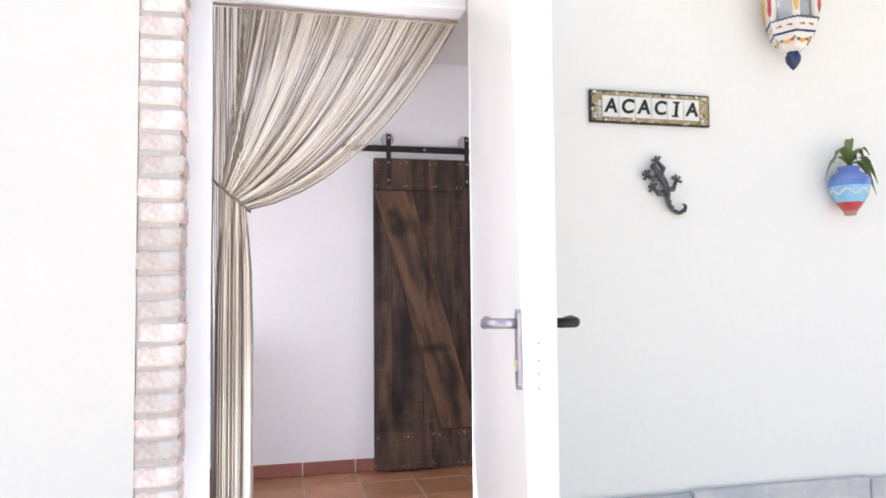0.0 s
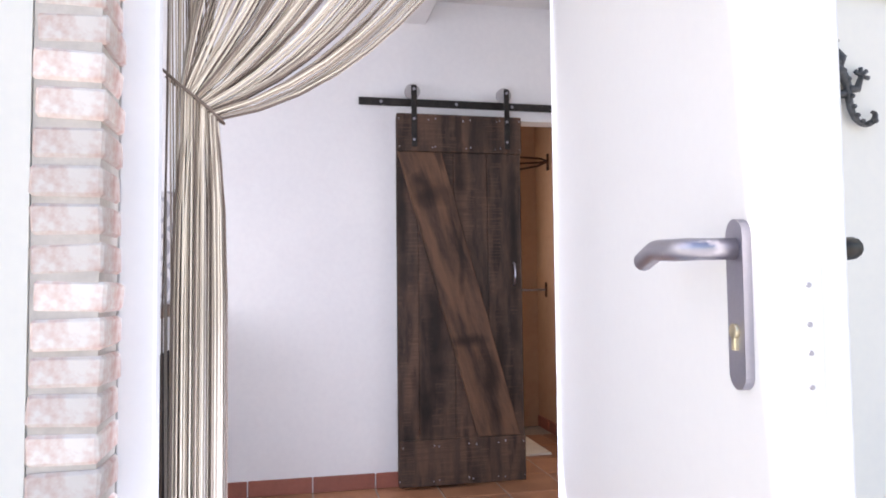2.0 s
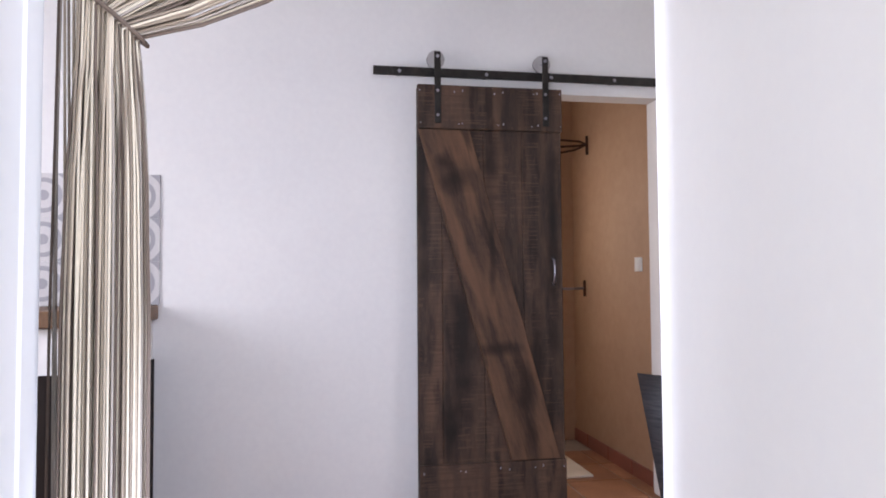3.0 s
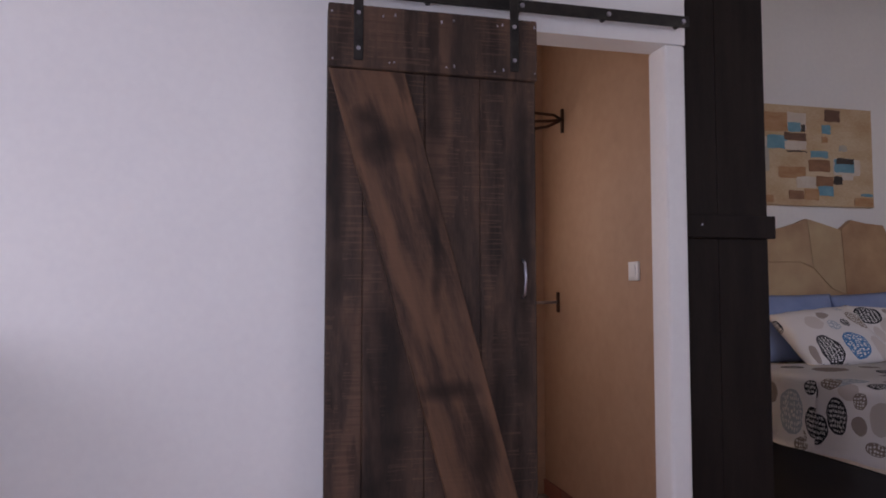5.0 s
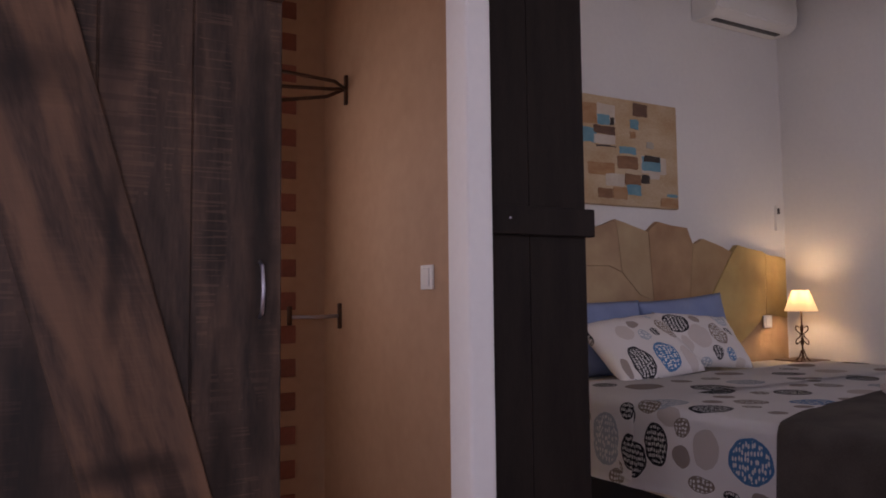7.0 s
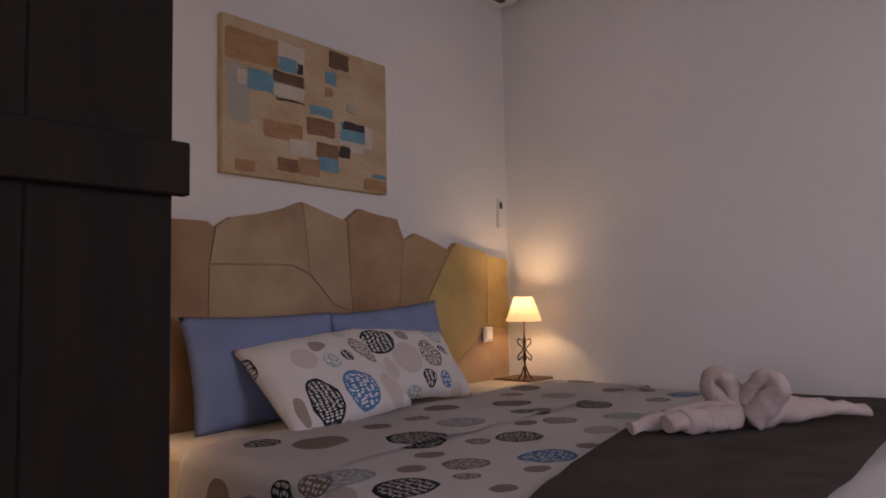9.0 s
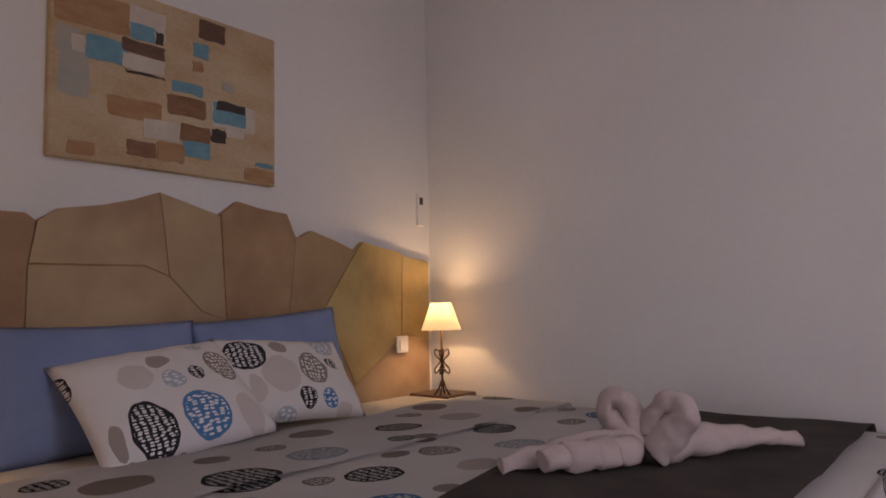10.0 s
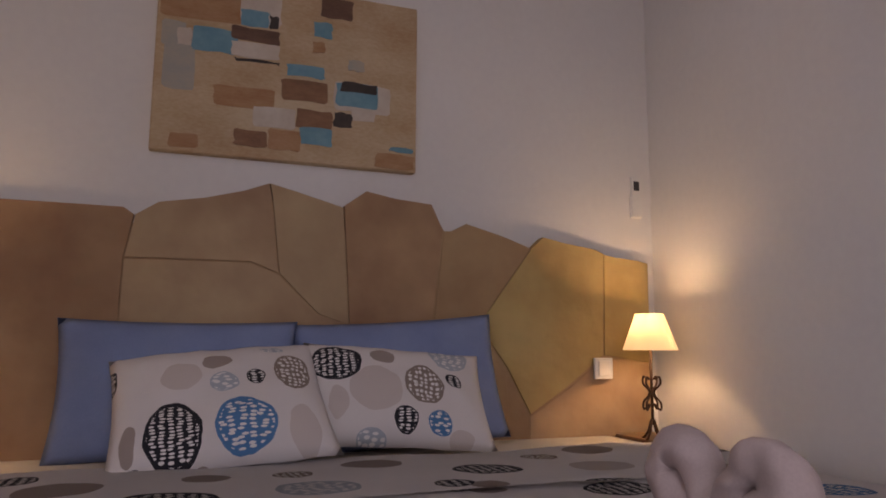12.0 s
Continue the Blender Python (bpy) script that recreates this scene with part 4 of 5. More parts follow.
ring = CEMENT.math("MAXIMUM", ring, CEMENT.math("LESS_THAN", ln, 0.12))
CEMENT.base(CEMENT.mix(ring, CEMENT.col, (0.33, 0.32, 0.34)))
splash = tagged(new("tile_splashback"), "grey and white patterned cement tiles behind the worktop", "tiles", kind="structure")
me = mesh_of(boxed(-0.0995, 0.0995, -0.010, 0.002, -0.0995, 0.0995, 0.001), CEMENT, "cement_tile")
for i in range(8):
    for j in range(3):
        ob = new("tile", me)
        ob.parent = splash
        ob.location = (-0.225 - 0.2 * i, YB - 0.001, 1.147 + 0.2 * j)


# ---- dining chair by the entrance ----
def chair(m):
    root = tagged(new("dining_chair"), "charcoal woven dining chair standing near the bedroom alcove", "chair")
    root.matrix_world = m
    bm = bmesh.new()
    rows = []
    for s in range(9):
        t = s / 8
        half = 0.19 + 0.045 * t
        row = []
        for q in range(9):
            u = q / 4 - 1
            row.append(bm.verts.new((u * half, -0.03 * (1 - u * u) - 0.09 * t, 0.44 + 0.46 * t)))
        rows.append(row)
    for a, b in zip(rows, rows[1:]):
        for q in range(8):
            bm.faces.new((a[q], a[q + 1], b[q + 1], b[q])).smooth = True
    bmesh.ops.solidify(bm, geom=bm.faces[:], thickness=0.028)
    part("backrest", bm, WICKER, root)
    part("seat", boxed(-0.22, 0.22, -0.02, 0.44, 0.40, 0.46, 0.02, 3), WICKER, root)
    for x in (-0.19, 0.19):
        for y in (0.0, 0.40):
            bm = bmesh.new()
            tube(bm, [(x, y, 0.41), (x * 1.05, y, 0.0)], [0.018, 0.014], 8)
            part("leg", bm, DARKWOOD, root)


chair(pose(1.66, 3.08, 0.0, 0, 0, -48))


# ---- bedroom ----
def headboard():
    root = thing("headboard", "carved ochre plaster headboard with an uneven stone-like top edge", "headboard", at=(4.37, YH, 0.0))
    L = lambda ob: local(ob, root)
    Y = YH + 0.002
    tint = [
        Mat("headboard_sand", (0.52, 0.37, 0.215), (0.34, 0.205, 0.12), 0.75, scale=2.2, fine=7, bump=0.7, dist=0.03),
        Mat("headboard_ochre", (0.48, 0.335, 0.18), (0.34, 0.20, 0.105), 0.75, scale=3.0, fine=7, bump=0.7, dist=0.03),
        Mat("headboard_rust", (0.47, 0.30, 0.165), (0.29, 0.155, 0.085), 0.75, scale=2.4, fine=7, bump=0.7, dist=0.03),
        Mat("headboard_gold", (0.53, 0.395, 0.165), (0.39, 0.265, 0.10), 0.7, scale=3.8, fine=7, bump=0.7, dist=0.03),
        Mat("headboard_straw", (0.50, 0.37, 0.215), (0.36, 0.23, 0.13), 0.75, scale=2.4, fine=7, bump=0.7, dist=0.03),
    ]
    slabs = [
        (1, 0.0325, [(4.60, 0.0), (5.743, 0.0), (5.743, 1.385), (5.54, 1.412), (5.26, 1.46), (5.20, 1.425), (4.94, 1.495), (4.86, 1.465), (4.80, 1.56), (4.60, 1.56)]),
        (1, 0.029, [(2.98, 0.0), (4.62, 0.0), (4.50, 1.45), (4.21, 1.55), (3.80, 1.44), (2.98, 1.44)]),
        (2, 0.036, [(2.97, 0.0), (3.742, 0.0), (3.760, 1.321), (3.785, 1.467), (3.753, 1.489), (3.40, 1.489), (2.97, 1.475)]),
        (0, 0.0375, [(3.765, 1.327), (4.154, 1.331), (4.249, 1.294), (4.217, 1.562), (4.207, 1.604), (4.126, 1.572), (4.002, 1.538), (3.858, 1.513), (3.790, 1.467)]),
        (0, 0.0355, [(3.746, 0.0), (4.66, 0.0), (4.65, 1.02), (4.50, 1.12), (4.387, 1.155), (4.249, 1.288), (4.153, 1.325), (3.764, 1.321)]),
        (4, 0.0365, [(4.210, 1.605), (4.220, 1.562), (4.253, 1.294), (4.390, 1.159), (4.498, 1.121), (4.468, 1.538), (4.315, 1.579)]),
        (2, 0.0372, [(4.472, 1.545), (4.50, 1.12), (4.66, 1.02), (4.80, 1.10), (4.845, 1.48), (4.80, 1.574), (4.66, 1.585), (4.55, 1.604)]),
        (1, 0.036, [(4.67, 0.0), (5.17, 0.0), (5.10, 0.96), (4.98, 1.13), (5.21, 1.43), (5.10, 1.468), (4.94, 1.510), (4.88, 1.478), (4.85, 1.476), (4.81, 1.10), (4.67, 1.01)]),
        (3, 0.041, [(5.215, 1.432), (4.99, 1.13), (5.11, 0.965), (5.20, 0.80), (5.36, 0.90), (5.52, 1.02), (5.535, 1.425), (5.50, 1.44), (5.36, 1.458), (5.262, 1.477)]),
        (0, 0.035, [(5.18, 0.0), (5.745, 0.0), (5.745, 0.98), (5.53, 1.01), (5.37, 0.895), (5.20, 0.79)]),
        (3, 0.038, [(5.53, 1.02), (5.745, 0.99), (5.748, 1.395), (5.70, 1.405), (5.60, 1.412), (5.54, 1.422)]),
    ]
    for i, thick, outline in slabs:
        L(part("slab", slab_xz(bmesh.new(), outline, Y - thick, Y, 0.002, 2), tint[i], root))


headboard()


def cloth_grid(bm, rows, uvs=None):
    """rows of points into a smooth sheet, with a UV map in metres."""
    vs = [[bm.verts.new(p) for p in row] for row in rows]
    layer = bm.loops.layers.uv.verify()
    for i in range(len(vs) - 1):
        for j in range(len(vs[0]) - 1):
            f = bm.faces.new((vs[i][j], vs[i][j + 1], vs[i + 1][j + 1], vs[i + 1][j]))
            f.smooth = True
            if uvs:
                for loop, (a, b) in zip(f.loops, ((i, j), (i, j + 1), (i + 1, j + 1), (i + 1, j))):
                    loop[layer].uv = uvs[a][b]
    return bm


BX0, BX1, BY0, BY1, BZ = 3.435, 5.535, 4.11, 6.235, 0.72


def drape(y0, y1, lift, drop, seed, ny=60, bow=None, rumple=0.0):
    """A cover lying over the bed, hanging on both sides: rows along y, profile across x."""
    prof = []
    left = BX0 - 0.012 - lift
    right = BX1 + 0.012 + lift
    z = BZ + lift
    for s in range(10):
        prof.append((left, z - 0.05 - drop * (1 - s / 9), -1.0 + s / 9))
    for a in (20, 45, 70):
        prof.append((left + 0.05 * (1 - math.cos(radians(a))), z - 0.05 + 0.05 * math.sin(radians(a)), 0))
    for s in range(41):
        prof.append((left + 0.05 + (right - left - 0.1) * s / 40, z, 0))
    for a in (70, 45, 20):
        prof.append((right - 0.05 * (1 - math.cos(radians(a))), z - 0.05 + 0.05 * math.sin(radians(a)), 0))
    for s in range(10):
        prof.append((right, z - 0.05 - drop * s / 9, s / 9))
    rows, uvs = [], []
    for i in range(ny + 1):
        y = y0 + (y1 - y0) * i / ny
        row, uvr, run, last = [], [], 0.0, None
        for x, zz, h in prof:
            wob = noise.noise((x * 2.2 + seed, y * 2.2, zz)) * 0.010 + 0.004 * abs(noise.noise((x * 4.5 + y * 2.0 + seed, y * 1.2, 0.3))) + noise.noise((x * 7 + seed, y * 7, zz * 3)) * 0.003 + rumple * abs(noise.noise((x * 3.2 + y * 2.6 + seed, y * 5.5 - x * 1.5, 0.7)))
            hang = (z - 0.05 - zz) / max(drop, 0.01) if h else 0.0
            ripple = (0.012 * math.sin(y * 11 + seed) + 0.008 * math.sin(y * 23 + seed * 2)) * hang
            edge = 0.012 * math.sin(y * 4.0 + seed) * hang
            yy = y + (bow(x) * (y - y0) / (y1 - y0) if bow else 0.0)
            p = Vector((x + ripple + 0.01 * hang * (-1 if h < 0 else 1), yy, zz + (wob if not h else 0) + edge))
            if last is not None:
                run += math.hypot(x - last[0], zz - last[1])
            last = (x, zz)
            row.append(p)
            uvr.append((run, y))
        rows.append(row)
        uvs.append(uvr)
    return rows, uvs


def bed():
    root = thing("double_bed", "wide double bed with a black base and cream mattress", "bed", at=(4.42, 5.2, 0.0))
    L = lambda ob: local(ob, root)
    L(part("base", boxed(BX0 + 0.02, BX1 - 0.02, BY0 + 0.02, BY1, 0.04, 0.36, 0.012, 2), BEDBASE, root, "black fabric bed base"))
    L(part("mattress", boxed(BX0, BX1, BY0, BY1, 0.36, BZ - 0.004, 0.045, 4), SHEET, root, "mattress in a cream fitted sheet"))
    for x in (BX0 + 0.12, BX1 - 0.12):
        for y in (BY0 + 0.12, BY1 - 0.12):
            bm = bmesh.new()
            tube(bm, [(x, y, 0.0), (x, y, 0.045)], 0.03, 10)
            L(part("foot", bm, BEDBASE, root))


bed()
rows, uvs = drape(4.09, 5.80, 0.008, 0.29, 1.3)
bm = cloth_grid(bmesh.new(), rows, uvs)
bmesh.ops.solidify(bm, geom=bm.faces[:], thickness=0.006)
cover = tagged(part("bed_cover", bm, COVER), "white cotton bed cover printed with black, blue and taupe ovals", "bed cover")
drop_rows, drop_uv = [], []
for i in range(13):
    z = BZ + 0.008 - 0.34 * i / 12
    drop_rows.append([Vector((BX0 - 0.02 + (BX1 - BX0 + 0.04) * k / 40, 4.088 - 0.012 * math.sin(k * 0.9) * i / 12 - 0.012 * min(1, i / 3), z)) for k in range(41)])
    drop_uv.append([(0.34 + (BX1 - BX0) * k / 40, 4.09 - 0.34 * i / 12) for k in range(41)])
bm = cloth_grid(bmesh.new(), drop_rows, drop_uv)
bmesh.ops.solidify(bm, geom=bm.faces[:], thickness=0.005)
part("foot_drop", bm, COVER, cover)
rows, uvs = drape(5.30, 5.83, 0.0165, 0.275, 4.1, 24)
bm = cloth_grid(bmesh.new(), rows, uvs)
bmesh.ops.solidify(bm, geom=bm.faces[:], thickness=0.006)
tagged(part("folded_sheet", bm, COVER), "printed top sheet turned back over the bed cover", "sheet")
rows, uvs = drape(4.19, 4.64, 0.026, 0.22, 2.2, 30, lambda x: 0.25 * max(0.0, math.sin(math.pi * min(1.0, (x - 3.4) / 2.75))), 0.016)
bm = cloth_grid(bmesh.new(), rows, uvs)
bmesh.ops.solidify(bm, geom=bm.faces[:], thickness=0.012)
tagged(part("bed_throw", bm, THROW), "dark brown fleece throw laid across the foot of the bed", "throw")


def pillow(name, label, width, height, puff, material, m, group):
    n, k = 26, 18
    bm = bmesh.new()
    layer = bm.loops.layers.uv.verify()
    for side in (1, -1):
        grid = []
        for i in range(n + 1):
            row = []
            for j in range(k + 1):
                u, v = i / n * 2 - 1, j / k * 2 - 1
                t = max(0.0, (1 - abs(u) ** 3.2) * (1 - abs(v) ** 3.2)) ** 0.55
                pin = 1 - 0.055 * (1 - abs(v) ** 2) * abs(u) ** 3
                pin2 = 1 - 0.05 * (1 - abs(u) ** 2) * abs(v) ** 3
                wr = noise.noise((u * 2.3 + width * 7, v * 2.3, side)) * 0.018 + noise.noise((u * 5, v * 5 + width, side * 2)) * 0.007 - 0.006 * abs(noise.noise((u * 3 + v * 4, v * 2 - u * 3, side + height * 9)))
                row.append((bm.verts.new((u * width / 2 * pin, -side * (puff * t + wr * t), v * height / 2 * pin2)), (i / n * width, j / k * height)))
            grid.append(row)
        for i in range(n):
            for j in range(k):
                q = [grid[i][j], grid[i + 1][j], grid[i + 1][j + 1], grid[i][j + 1]]
                f = bm.faces.new([a for a, _ in q])
                f.smooth = True
                for loop, (_, c) in zip(f.loops, q):
                    loop[layer].uv = c
    bmesh.ops.remove_doubles(bm, verts=bm.verts[:], dist=0.0005)
    ob = part(name, bm, material)
    ob.matrix_world = m
    return tagged(ob, label, "pillow", group)


pillow("blue_pillow", "plain blue pillow leaning on the headboard", 0.71, 0.43, 0.055, BLUE, pose(3.955, 6.135, 0.92, -15, 0, 0), "blue pillows")
pillow("blue_pillow", "plain blue pillow leaning on the headboard", 0.72, 0.44, 0.055, BLUE, pose(4.66, 6.135, 0.93, -15, -4, 0), "blue pillows")
pillow("printed_pillow", "white pillow printed with black, blue and taupe ovals", 0.6, 0.46, 0.072, PILLOW_A, pose(4.07, 5.935, 0.878, -49, -5, 1), "printed pillows")
pillow("printed_pillow", "white pillow printed with a large black oval and brown ovals", 0.6, 0.37, 0.066, PILLOW_B, pose(4.605, 5.985, 0.89, -37, 4, 0), "printed pillows")


def rolled(points, radii, squash=1.0):
    """A roll of towelling with soft creases."""
    bm = bmesh.new()
    tube(bm, points, radii, 24, squash)
    for v in bm.verts:
        v.co += Vector(noise.noise_vector(v.co * 16)) * 0.011 + Vector(noise.noise_vector(v.co * 42)) * 0.0045
    return bm


def towel_swans():
    mid, ax = Vector((4.625, 4.575, 0.768)), Vector((0.08, -1.0, 0)).normalized()
    ends = {-1: Vector((4.29, 4.80, 0.775)), 1: Vector((4.985, 4.29, 0.783))}
    for s in (-1, 1):
        P = lambda a, z: mid + ax * (a * s) + Vector((0, 0, z))
        neck = smooth_path([P(0.022, 0.01), P(0.048, 0.04), P(0.082, 0.074), P(0.100, 0.108), P(0.085, 0.136), P(0.055, 0.136), P(0.033, 0.110), P(0.019, 0.078), P(0.012, 0.05)], 6)
        n = len(neck) - 1
        rad = [0.049 - 0.008 * math.sin(3.14 * i / n) - 0.026 * (i / n) ** 2 for i in range(n + 1)]
        a, b = P(0.03, 0.03), ends[s]
        tail = [a.lerp(b, i / 20) + Vector((0, 0, 0.010 * math.sin(i * 0.16))) for i in range(21)]
        tr = [0.052 - 0.0016 * i + 0.0025 * math.sin(i * 1.3) for i in range(21)]
        root = thing("towel_swan", "pale pink towel folded as a swan on the throw", "towel", "towel swans", at=tuple(P(0.05, -0.02)))
        local(part("neck", rolled(neck, rad, 0.85), TOWEL, root), root)
        local(part("body", rolled(tail, tr, 0.8), TOWEL, root), root)
        if s < 0:
            a2, b2 = P(-0.01, 0.022) + Vector((-0.06, 0.02, 0)), Vector((4.315, 4.70, 0.792))
            local(part("wing", rolled([a2.lerp(b2, i / 14) for i in range(15)], [0.040 - 0.0008 * i + 0.003 * math.sin(i * 1.1) for i in range(15)], 0.75), TOWEL, root), root)
            for q in (0.35, 0.62):
                c = a2.lerp(b2, q)
                d = (b2 - a2).normalized()
                bm = rolled([c - d * 0.035, c - d * 0.02, c + d * 0.02, c + d * 0.035], [0.036, 0.043, 0.042, 0.034], 0.72)
                local(part("towel_fold", bm, TOWEL, root), root)


towel_swans()


def nightstand(x0, x1):
    root = thing("nightstand", "small brown wooden bedside table beside the bed", "nightstand", "nightstands", at=((x0 + x1) / 2, 6.03, 0.0))
    L = lambda ob: local(ob, root)
    L(part("top", boxed(x0, x1, 5.985, 6.235, 0.692, 0.718, 0.006, 2), WOODTOP, root))
    L(part("drawer_box", boxed(x0 + 0.02, x1 - 0.02, 6.0, 6.225, 0.50, 0.6915, 0.004), WOODTOP, root))
    for x in (x0 + 0.04, x1 - 0.04):
        for y in (6.02, 6.2):
            L(part("leg", boxed(x - 0.018, x + 0.018, y - 0.018, y + 0.018, 0.0, 0.4995, 0.003), WOODTOP, root))


nightstand(5.555, 5.79)
nightstand(2.98, 3.34)


def table_lamp(x, y):
    root = thing("table_lamp", "wrought-iron scroll table lamp with a lit cream shade", "lamp", "bedside lamps", at=(x, y, 0.718))
    bm = bmesh.new()
    tube(bm, [(0, 0, 0.05), (0, 0, 0.36)], 0.0055, 8)
    part("stem", bm, RUST, root)
    for k in range(4):
        a = math.tau * k / 4 + 0.4
        c, s = math.cos(a), math.sin(a)
        bm = bmesh.new()
        tube(bm, [(0.045 * c, 0.045 * s, 0.0), (0.036 * c, 0.036 * s, 0.004), (0.018 * c, 0.018 * s, 0.03), (0.006 * c, 0.006 * s, 0.07)], 0.0045, 6)
        part("foot", bm, RUST, root)
        bm = bmesh.new()
        tube(bm, smooth_path([(0.012 * c, 0.012 * s, 0.125), (0.034 * c, 0.034 * s, 0.105), (0.036 * c, 0.036 * s, 0.13), (0.014 * c, 0.014 * s, 0.155), (0.012 * c, 0.012 * s, 0.175), (0.036 * c, 0.036 * s, 0.2), (0.032 * c, 0.032 * s, 0.225), (0.016 * c, 0.016 * s, 0.215)], 4), 0.0038, 6)
        part("scroll", bm, RUST, root)
    bm = lathe(bmesh.new(), [(0.101, 0.322), (0.052, 0.457)], (0, 0, 0), 40)
    bmesh.ops.solidify(bm, geom=bm.faces[:], thickness=0.002)
    part("shade", bm, SHADE, root, "glowing cream cone shade")
    bm = bmesh.new()
    bmesh.ops.create_uvsphere(bm, u_segments=12, v_segments=8, radius=0.022, matrix=Matrix.Translation((0, 0, 0.372)))
    bulb = part("bulb", bm, BULB, root, "lit bulb")
    lamp_object("lamp_light", "POINT", Matrix.Translation((x, y, 0.718 + 0.412)), 3.9, (1.0, 0.74, 0.42), 0.025)


BULB = Mat("lit_bulb", (0.9, 0.8, 0.6), bump=0.0)
BULB.bsdf.inputs["Emission Color"].default_value, BULB.bsdf.inputs["Emission Strength"].default_value = (1, 0.7, 0.35, 1), 3.0
table_lamp(5.597, 6.05)
table_lamp(3.13, 6.03)


def painting():
    X0, X1, Z0, Z1, Y = 3.815, 4.736, 1.688, 2.335, YH - 0.035
    root = thing("canvas_painting", "abstract canvas of brown, blue and white blocks above the headboard", "painting", at=((X0 + X1) / 2, YH, Z0))
    L = lambda ob: local(ob, root)
    canvas = Mat("sandy_canvas", (0.60, 0.475, 0.315), (0.46, 0.30, 0.165), 0.8, scale=3.0, fine=60, bump=0.25, stretch=(1, 1, 2.2))
    L(part("canvas", boxed(X0, X1, Y, YH + 0.003, Z0, Z1, 0.004), canvas, root))
    paint = {
        "brown": Mat("paint_brown", (0.20, 0.095, 0.045), (0.30, 0.15, 0.075), 0.6, scale=14, stretch=(1, 1, 3), bump=0.4),
        "orange": Mat("paint_orange", (0.36, 0.17, 0.07), (0.45, 0.27, 0.14), 0.6, scale=9, stretch=(1, 1, 3), bump=0.4),
        "blue": Mat("paint_blue", (0.10, 0.27, 0.35), (0.16, 0.34, 0.42), 0.6, scale=14, bump=0.4),
        "black": Mat("paint_black", (0.03, 0.022, 0.02), (0.06, 0.045, 0.035), 0.6, scale=14, bump=0.4),
        "umber": Mat("paint_umber", (0.11, 0.055, 0.035), (0.17, 0.09, 0.055), 0.6, scale=14, stretch=(1, 1, 3), bump=0.4),
        "haze": Mat("paint_haze", (0.36, 0.36, 0.33), (0.45, 0.40, 0.32), 0.6, scale=9, stretch=(1, 1, 2), bump=0.4),
        "white": Mat("paint_white", (0.62, 0.56, 0.48), (0.54, 0.46, 0.38), 0.6, scale=14, bump=0.4),
    }
    left = [("orange", 0.01, 0.73, 0.30, 0.92), ("haze", 0.03, 0.33, 0.14, 0.66), ("haze", 0.02, 0.57, 0.10, 0.70), ("white", 0.075, 0.58, 0.125, 0.67), ("blue", 0.125, 0.56, 0.285, 0.69), ("white", 0.29, 0.76, 0.445, 0.93),
            ("blue", 0.295, 0.735, 0.40, 0.83), ("black", 0.402, 0.735, 0.437, 0.81), ("umber", 0.265, 0.645, 0.442, 0.725), ("white", 0.265, 0.555, 0.443, 0.64), ("black", 0.28, 0.532, 0.445, 0.545), ("orange", 0.21, 0.275, 0.43, 0.385)]
    right = [("blue", 0.475, 0.485, 0.62, 0.55), ("brown", 0.455, 0.345, 0.632, 0.465), ("white", 0.66, 0.325, 0.887, 0.485), ("blue", 0.668, 0.345, 0.839, 0.485), ("black", 0.685, 0.43, 0.835, 0.49), ("white", 0.73, 0.27, 0.826, 0.34),
             ("white", 0.357, 0.18, 0.512, 0.29), ("brown", 0.515, 0.20, 0.655, 0.30), ("black", 0.661, 0.22, 0.734, 0.305), ("blue", 0.53, 0.105, 0.657, 0.20)]
    more = [("brown", 0.29, 0.062, 0.41, 0.15), ("orange", 0.415, 0.058, 0.535, 0.17), ("orange", 0.065, 0.025, 0.163, 0.092), ("umber", 0.598, 0.855, 0.728, 0.975), ("blue", 0.573, 0.73, 0.646, 0.82), ("orange", 0.57, 0.64, 0.618, 0.70),
            ("haze", 0.712, 0.56, 0.776, 0.62), ("blue", 0.89, 0.115, 0.985, 0.14), ("orange", 0.83, 0.012, 0.988, 0.095)]
    rng = random.Random(4)
    for i, (kind, a, c, b, d) in enumerate(left + right + more):
        W, H = X1 - X0, Z1 - Z0
        out = []
        for (p, q), (r, s) in zip(((a, c), (b, c), (b, d), (a, d)), ((b, c), (b, d), (a, d), (a, c))):
            for t in (0.06, 0.35, 0.65, 0.94):
                out.append((X0 + W * (p + (r - p) * t + rng.uniform(-0.004, 0.004)), Z0 + H * (q + (s - q) * t + rng.uniform(-0.006, 0.006))))
        L(part("paint_patch", slab_xz(bmesh.new(), out, Y - 0.0006 - 0.00012 * i, Y + 0.001), paint[kind], root))


painting()


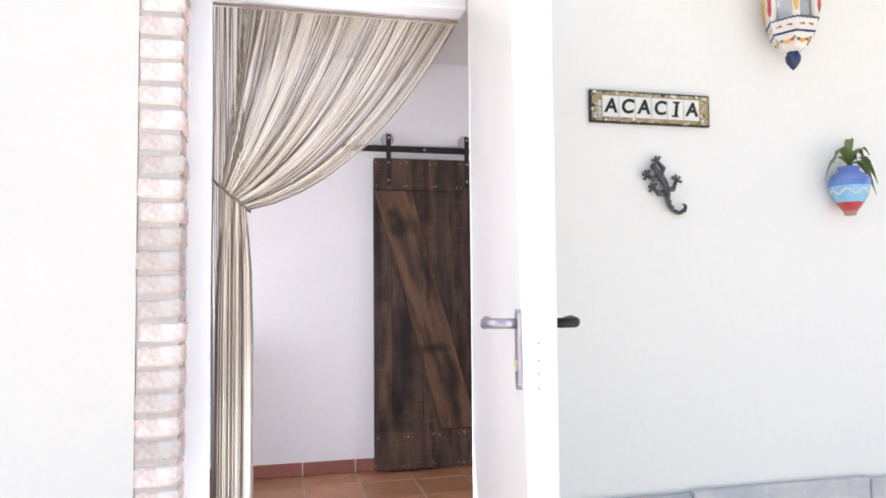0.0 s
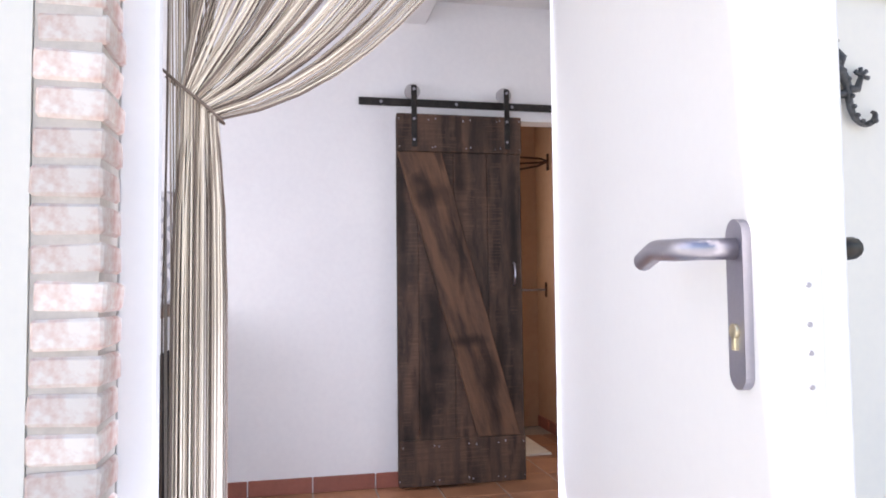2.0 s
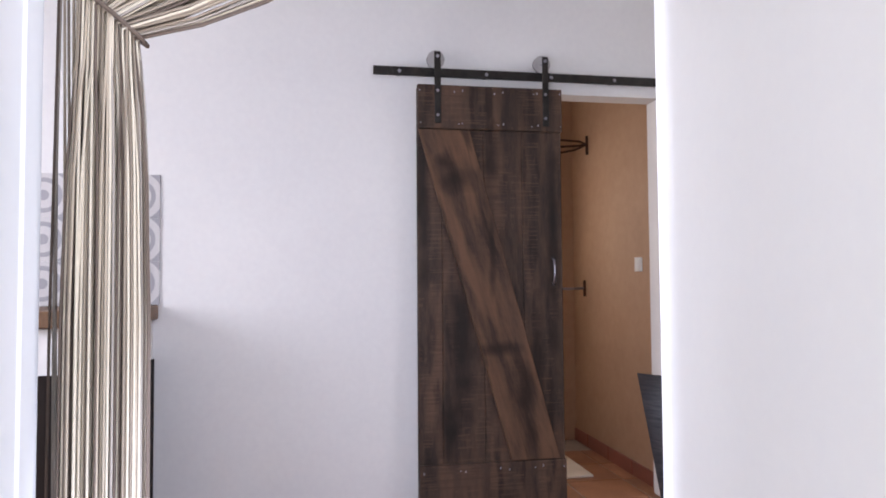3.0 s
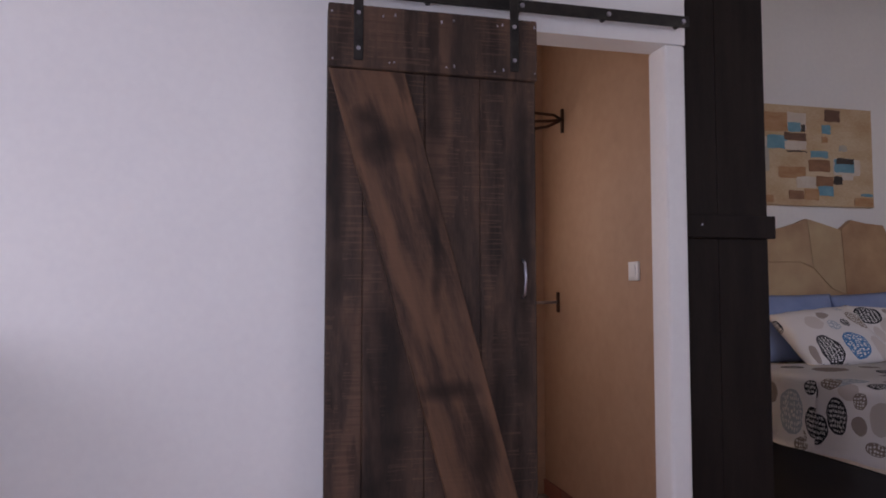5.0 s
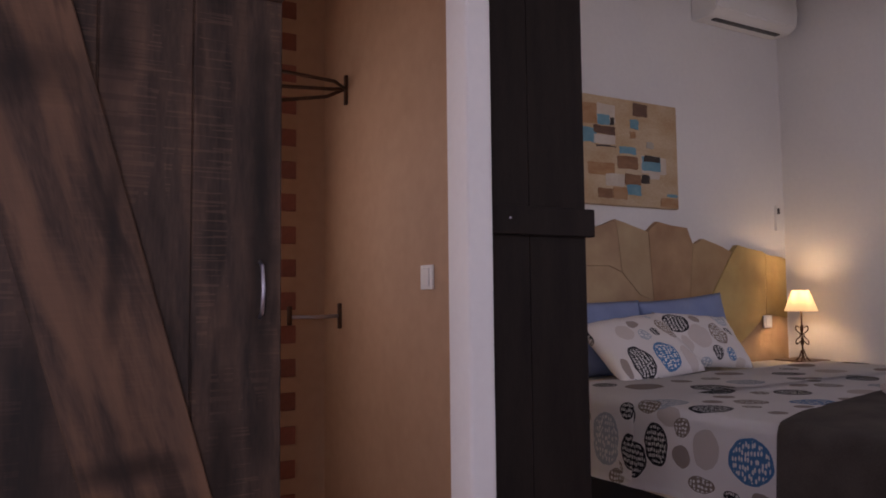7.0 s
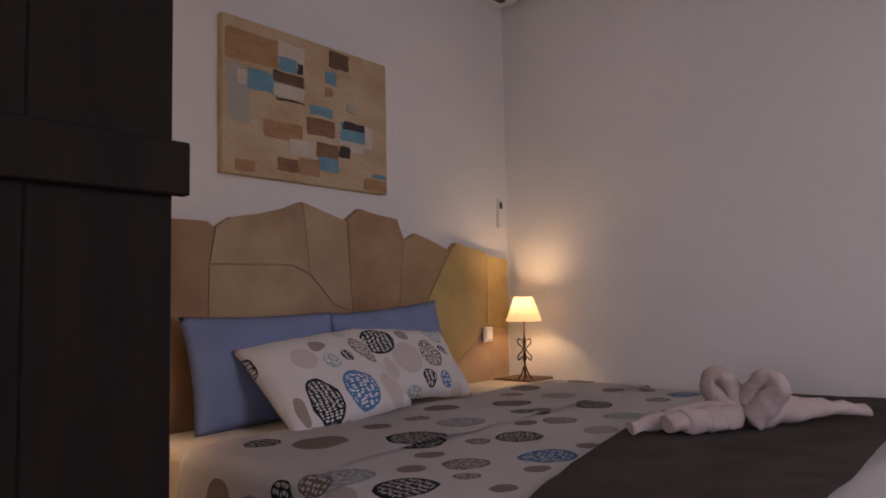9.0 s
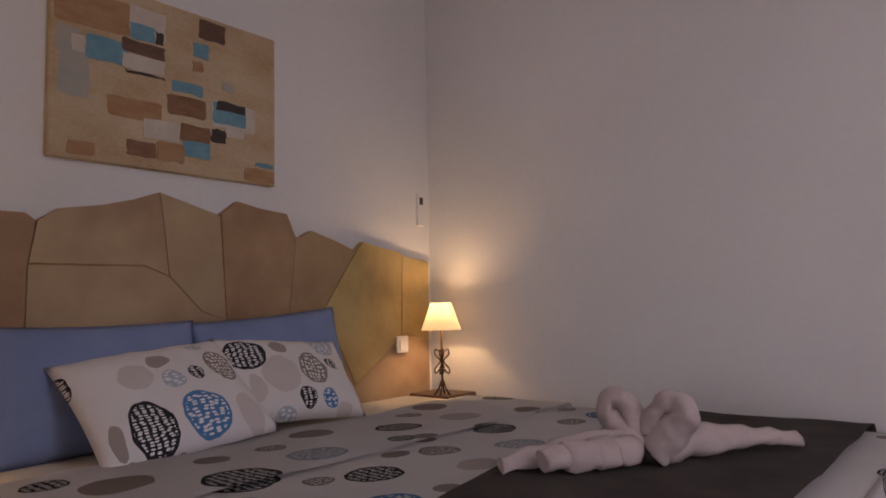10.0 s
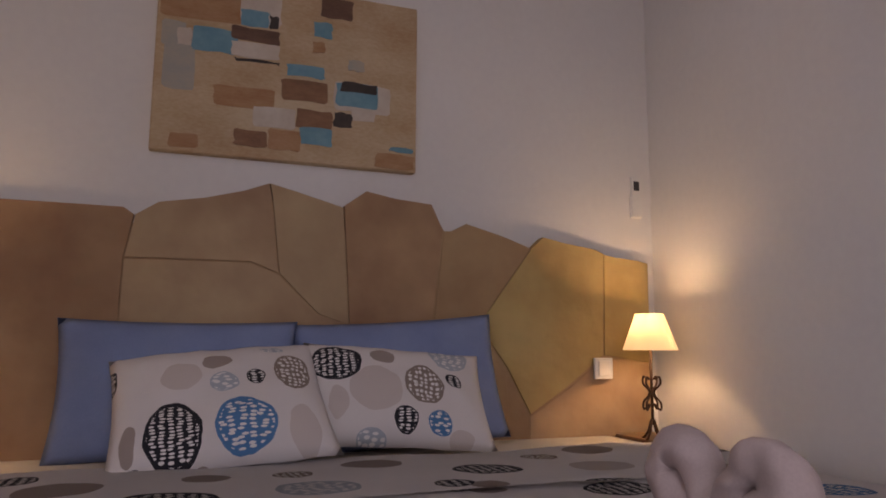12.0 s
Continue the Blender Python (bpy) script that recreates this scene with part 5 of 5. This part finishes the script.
def air_conditioner():
    root = thing("air_conditioner", "white split air conditioner high on the bedroom wall", "air conditioner", at=(5.24, YH, 2.9))
    L = lambda ob: local(ob, root)
    prof = [(0.0, 2.885), (-0.14, 2.875), (-0.20, 2.91), (-0.215, 3.0), (-0.20, 3.14), (-0.17, 3.16), (0.003, 3.16)]
    bm = bmesh.new()
    a = [bm.verts.new((4.94, YH + y, z + 0.06)) for y, z in prof]
    b = [bm.verts.new((5.74, YH + y, z + 0.06)) for y, z in prof]
    for i in range(len(prof)):
        j = (i + 1) % len(prof)
        bm.faces.new((a[i], a[j], b[j], b[i]))
    bm.faces.new(a)
    bm.faces.new(b[::-1])
    bmesh.ops.bevel(bm, geom=bm.edges[:], offset=0.008, segments=2, affect="EDGES")
    L(part("casing", bm, PLASTIC, root))
    L(part("outlet_slot", boxed(5.02, 5.66, YH - 0.13, YH - 0.09, 2.93, 2.9395, 0.002), DARKPLASTIC, root, "dark air outlet slot"))


air_conditioner()


def remote():
    root = thing("wall_remote", "white remote control in a wall holder beside the headboard", "remote control", at=(5.718, YH, 1.66))
    L = lambda ob: local(ob, root)
    L(part("holder", boxed(5.692, 5.744, YH - 0.020, YH + 0.002, 1.59, 1.68, 0.004), PLASTIC, root))
    L(part("body", boxed(5.697, 5.739, YH - 0.018, YH - 0.002, 1.60, 1.765, 0.005, 2), PLASTIC, root))
    L(part("display", boxed(5.704, 5.732, YH - 0.0195, YH - 0.0175, 1.705, 1.745, 0.001), DARKPLASTIC, root))


remote()


# ---- bricks, skirting and floor tiles ----
quoin = tagged(new("brick_quoin"), "limewashed pink brick edge of the doorway", "bricks", kind="structure")
part("mortar", boxed(0.047, 0.159, YF + 0.004, YF + 0.139, -0.05, 2.238), MORTAR, quoin)
rng = random.Random(11)
bricks = []
for k in range(6):
    bm = boxed(-0.06, 0.06, -0.07, 0.07, -0.0275, 0.0275, 0.006)
    for v in bm.verts:
        v.co += Vector(noise.noise_vector(v.co * 30 + Vector((k * 5.0, 0, 0)))) * 0.004
    bricks.append(mesh_of(bm, BRICK, "brick"))
z, k = 0.02, 0
while z < 2.2:
    ob = new("brick", bricks[k % 6])
    ob.parent = quoin
    ob.location = (0.108 + rng.uniform(-0.004, 0.004), YF + 0.068 + rng.uniform(-0.004, 0.003), z)
    ob.rotation_euler = (rng.uniform(-0.02, 0.02), rng.uniform(-0.03, 0.03), 0)
    z += 0.068 + rng.uniform(-0.003, 0.004)
    k += 1

skirting = tagged(new("baseboard"), "dark red terracotta skirting tiles", "skirting", kind="structure")
me = mesh_of(boxed(-0.169, 0.169, -0.010, 0.002, 0.0, 0.085, 0.003), TERRA_RED, "skirting_tile")
for k in range(-2, 3):
    ob = new("tile", me)
    ob.parent = skirting
    ob.location = (0.43 + 0.345 * k, YB, 0.0)
me2 = mesh_of(boxed(-0.010, 0.002, -0.169, 0.169, 0.0, 0.085, 0.003), TERRA_RED, "skirting_tile")
for k in range(4):
    ob = new("tile", me2)
    ob.parent = skirting
    ob.location = (2.42, 5.16 + 0.345 * k, 0.0)

fl = bpy.data.objects["floor"]
P = 0.345
me = mesh_of(boxed(-P / 2 + 0.005, P / 2 - 0.005, -P / 2 + 0.005, P / 2 - 0.005, -0.010, 0.0, 0.003), TERRA, "floor_tile")
for i in range(-5, 17):
    for j in range(11):
        x, y = 0.43 + P * i, 2.68 + P * j
        if x - P / 2 < XL or x + P / 2 > XR or (x > 3.5 and y > 4.3 and x < 5.4) or y + P / 2 > YH:
            continue
        ob = new("tile", me)
        ob.parent = fl
        ob.location = (x, y, 0.0)
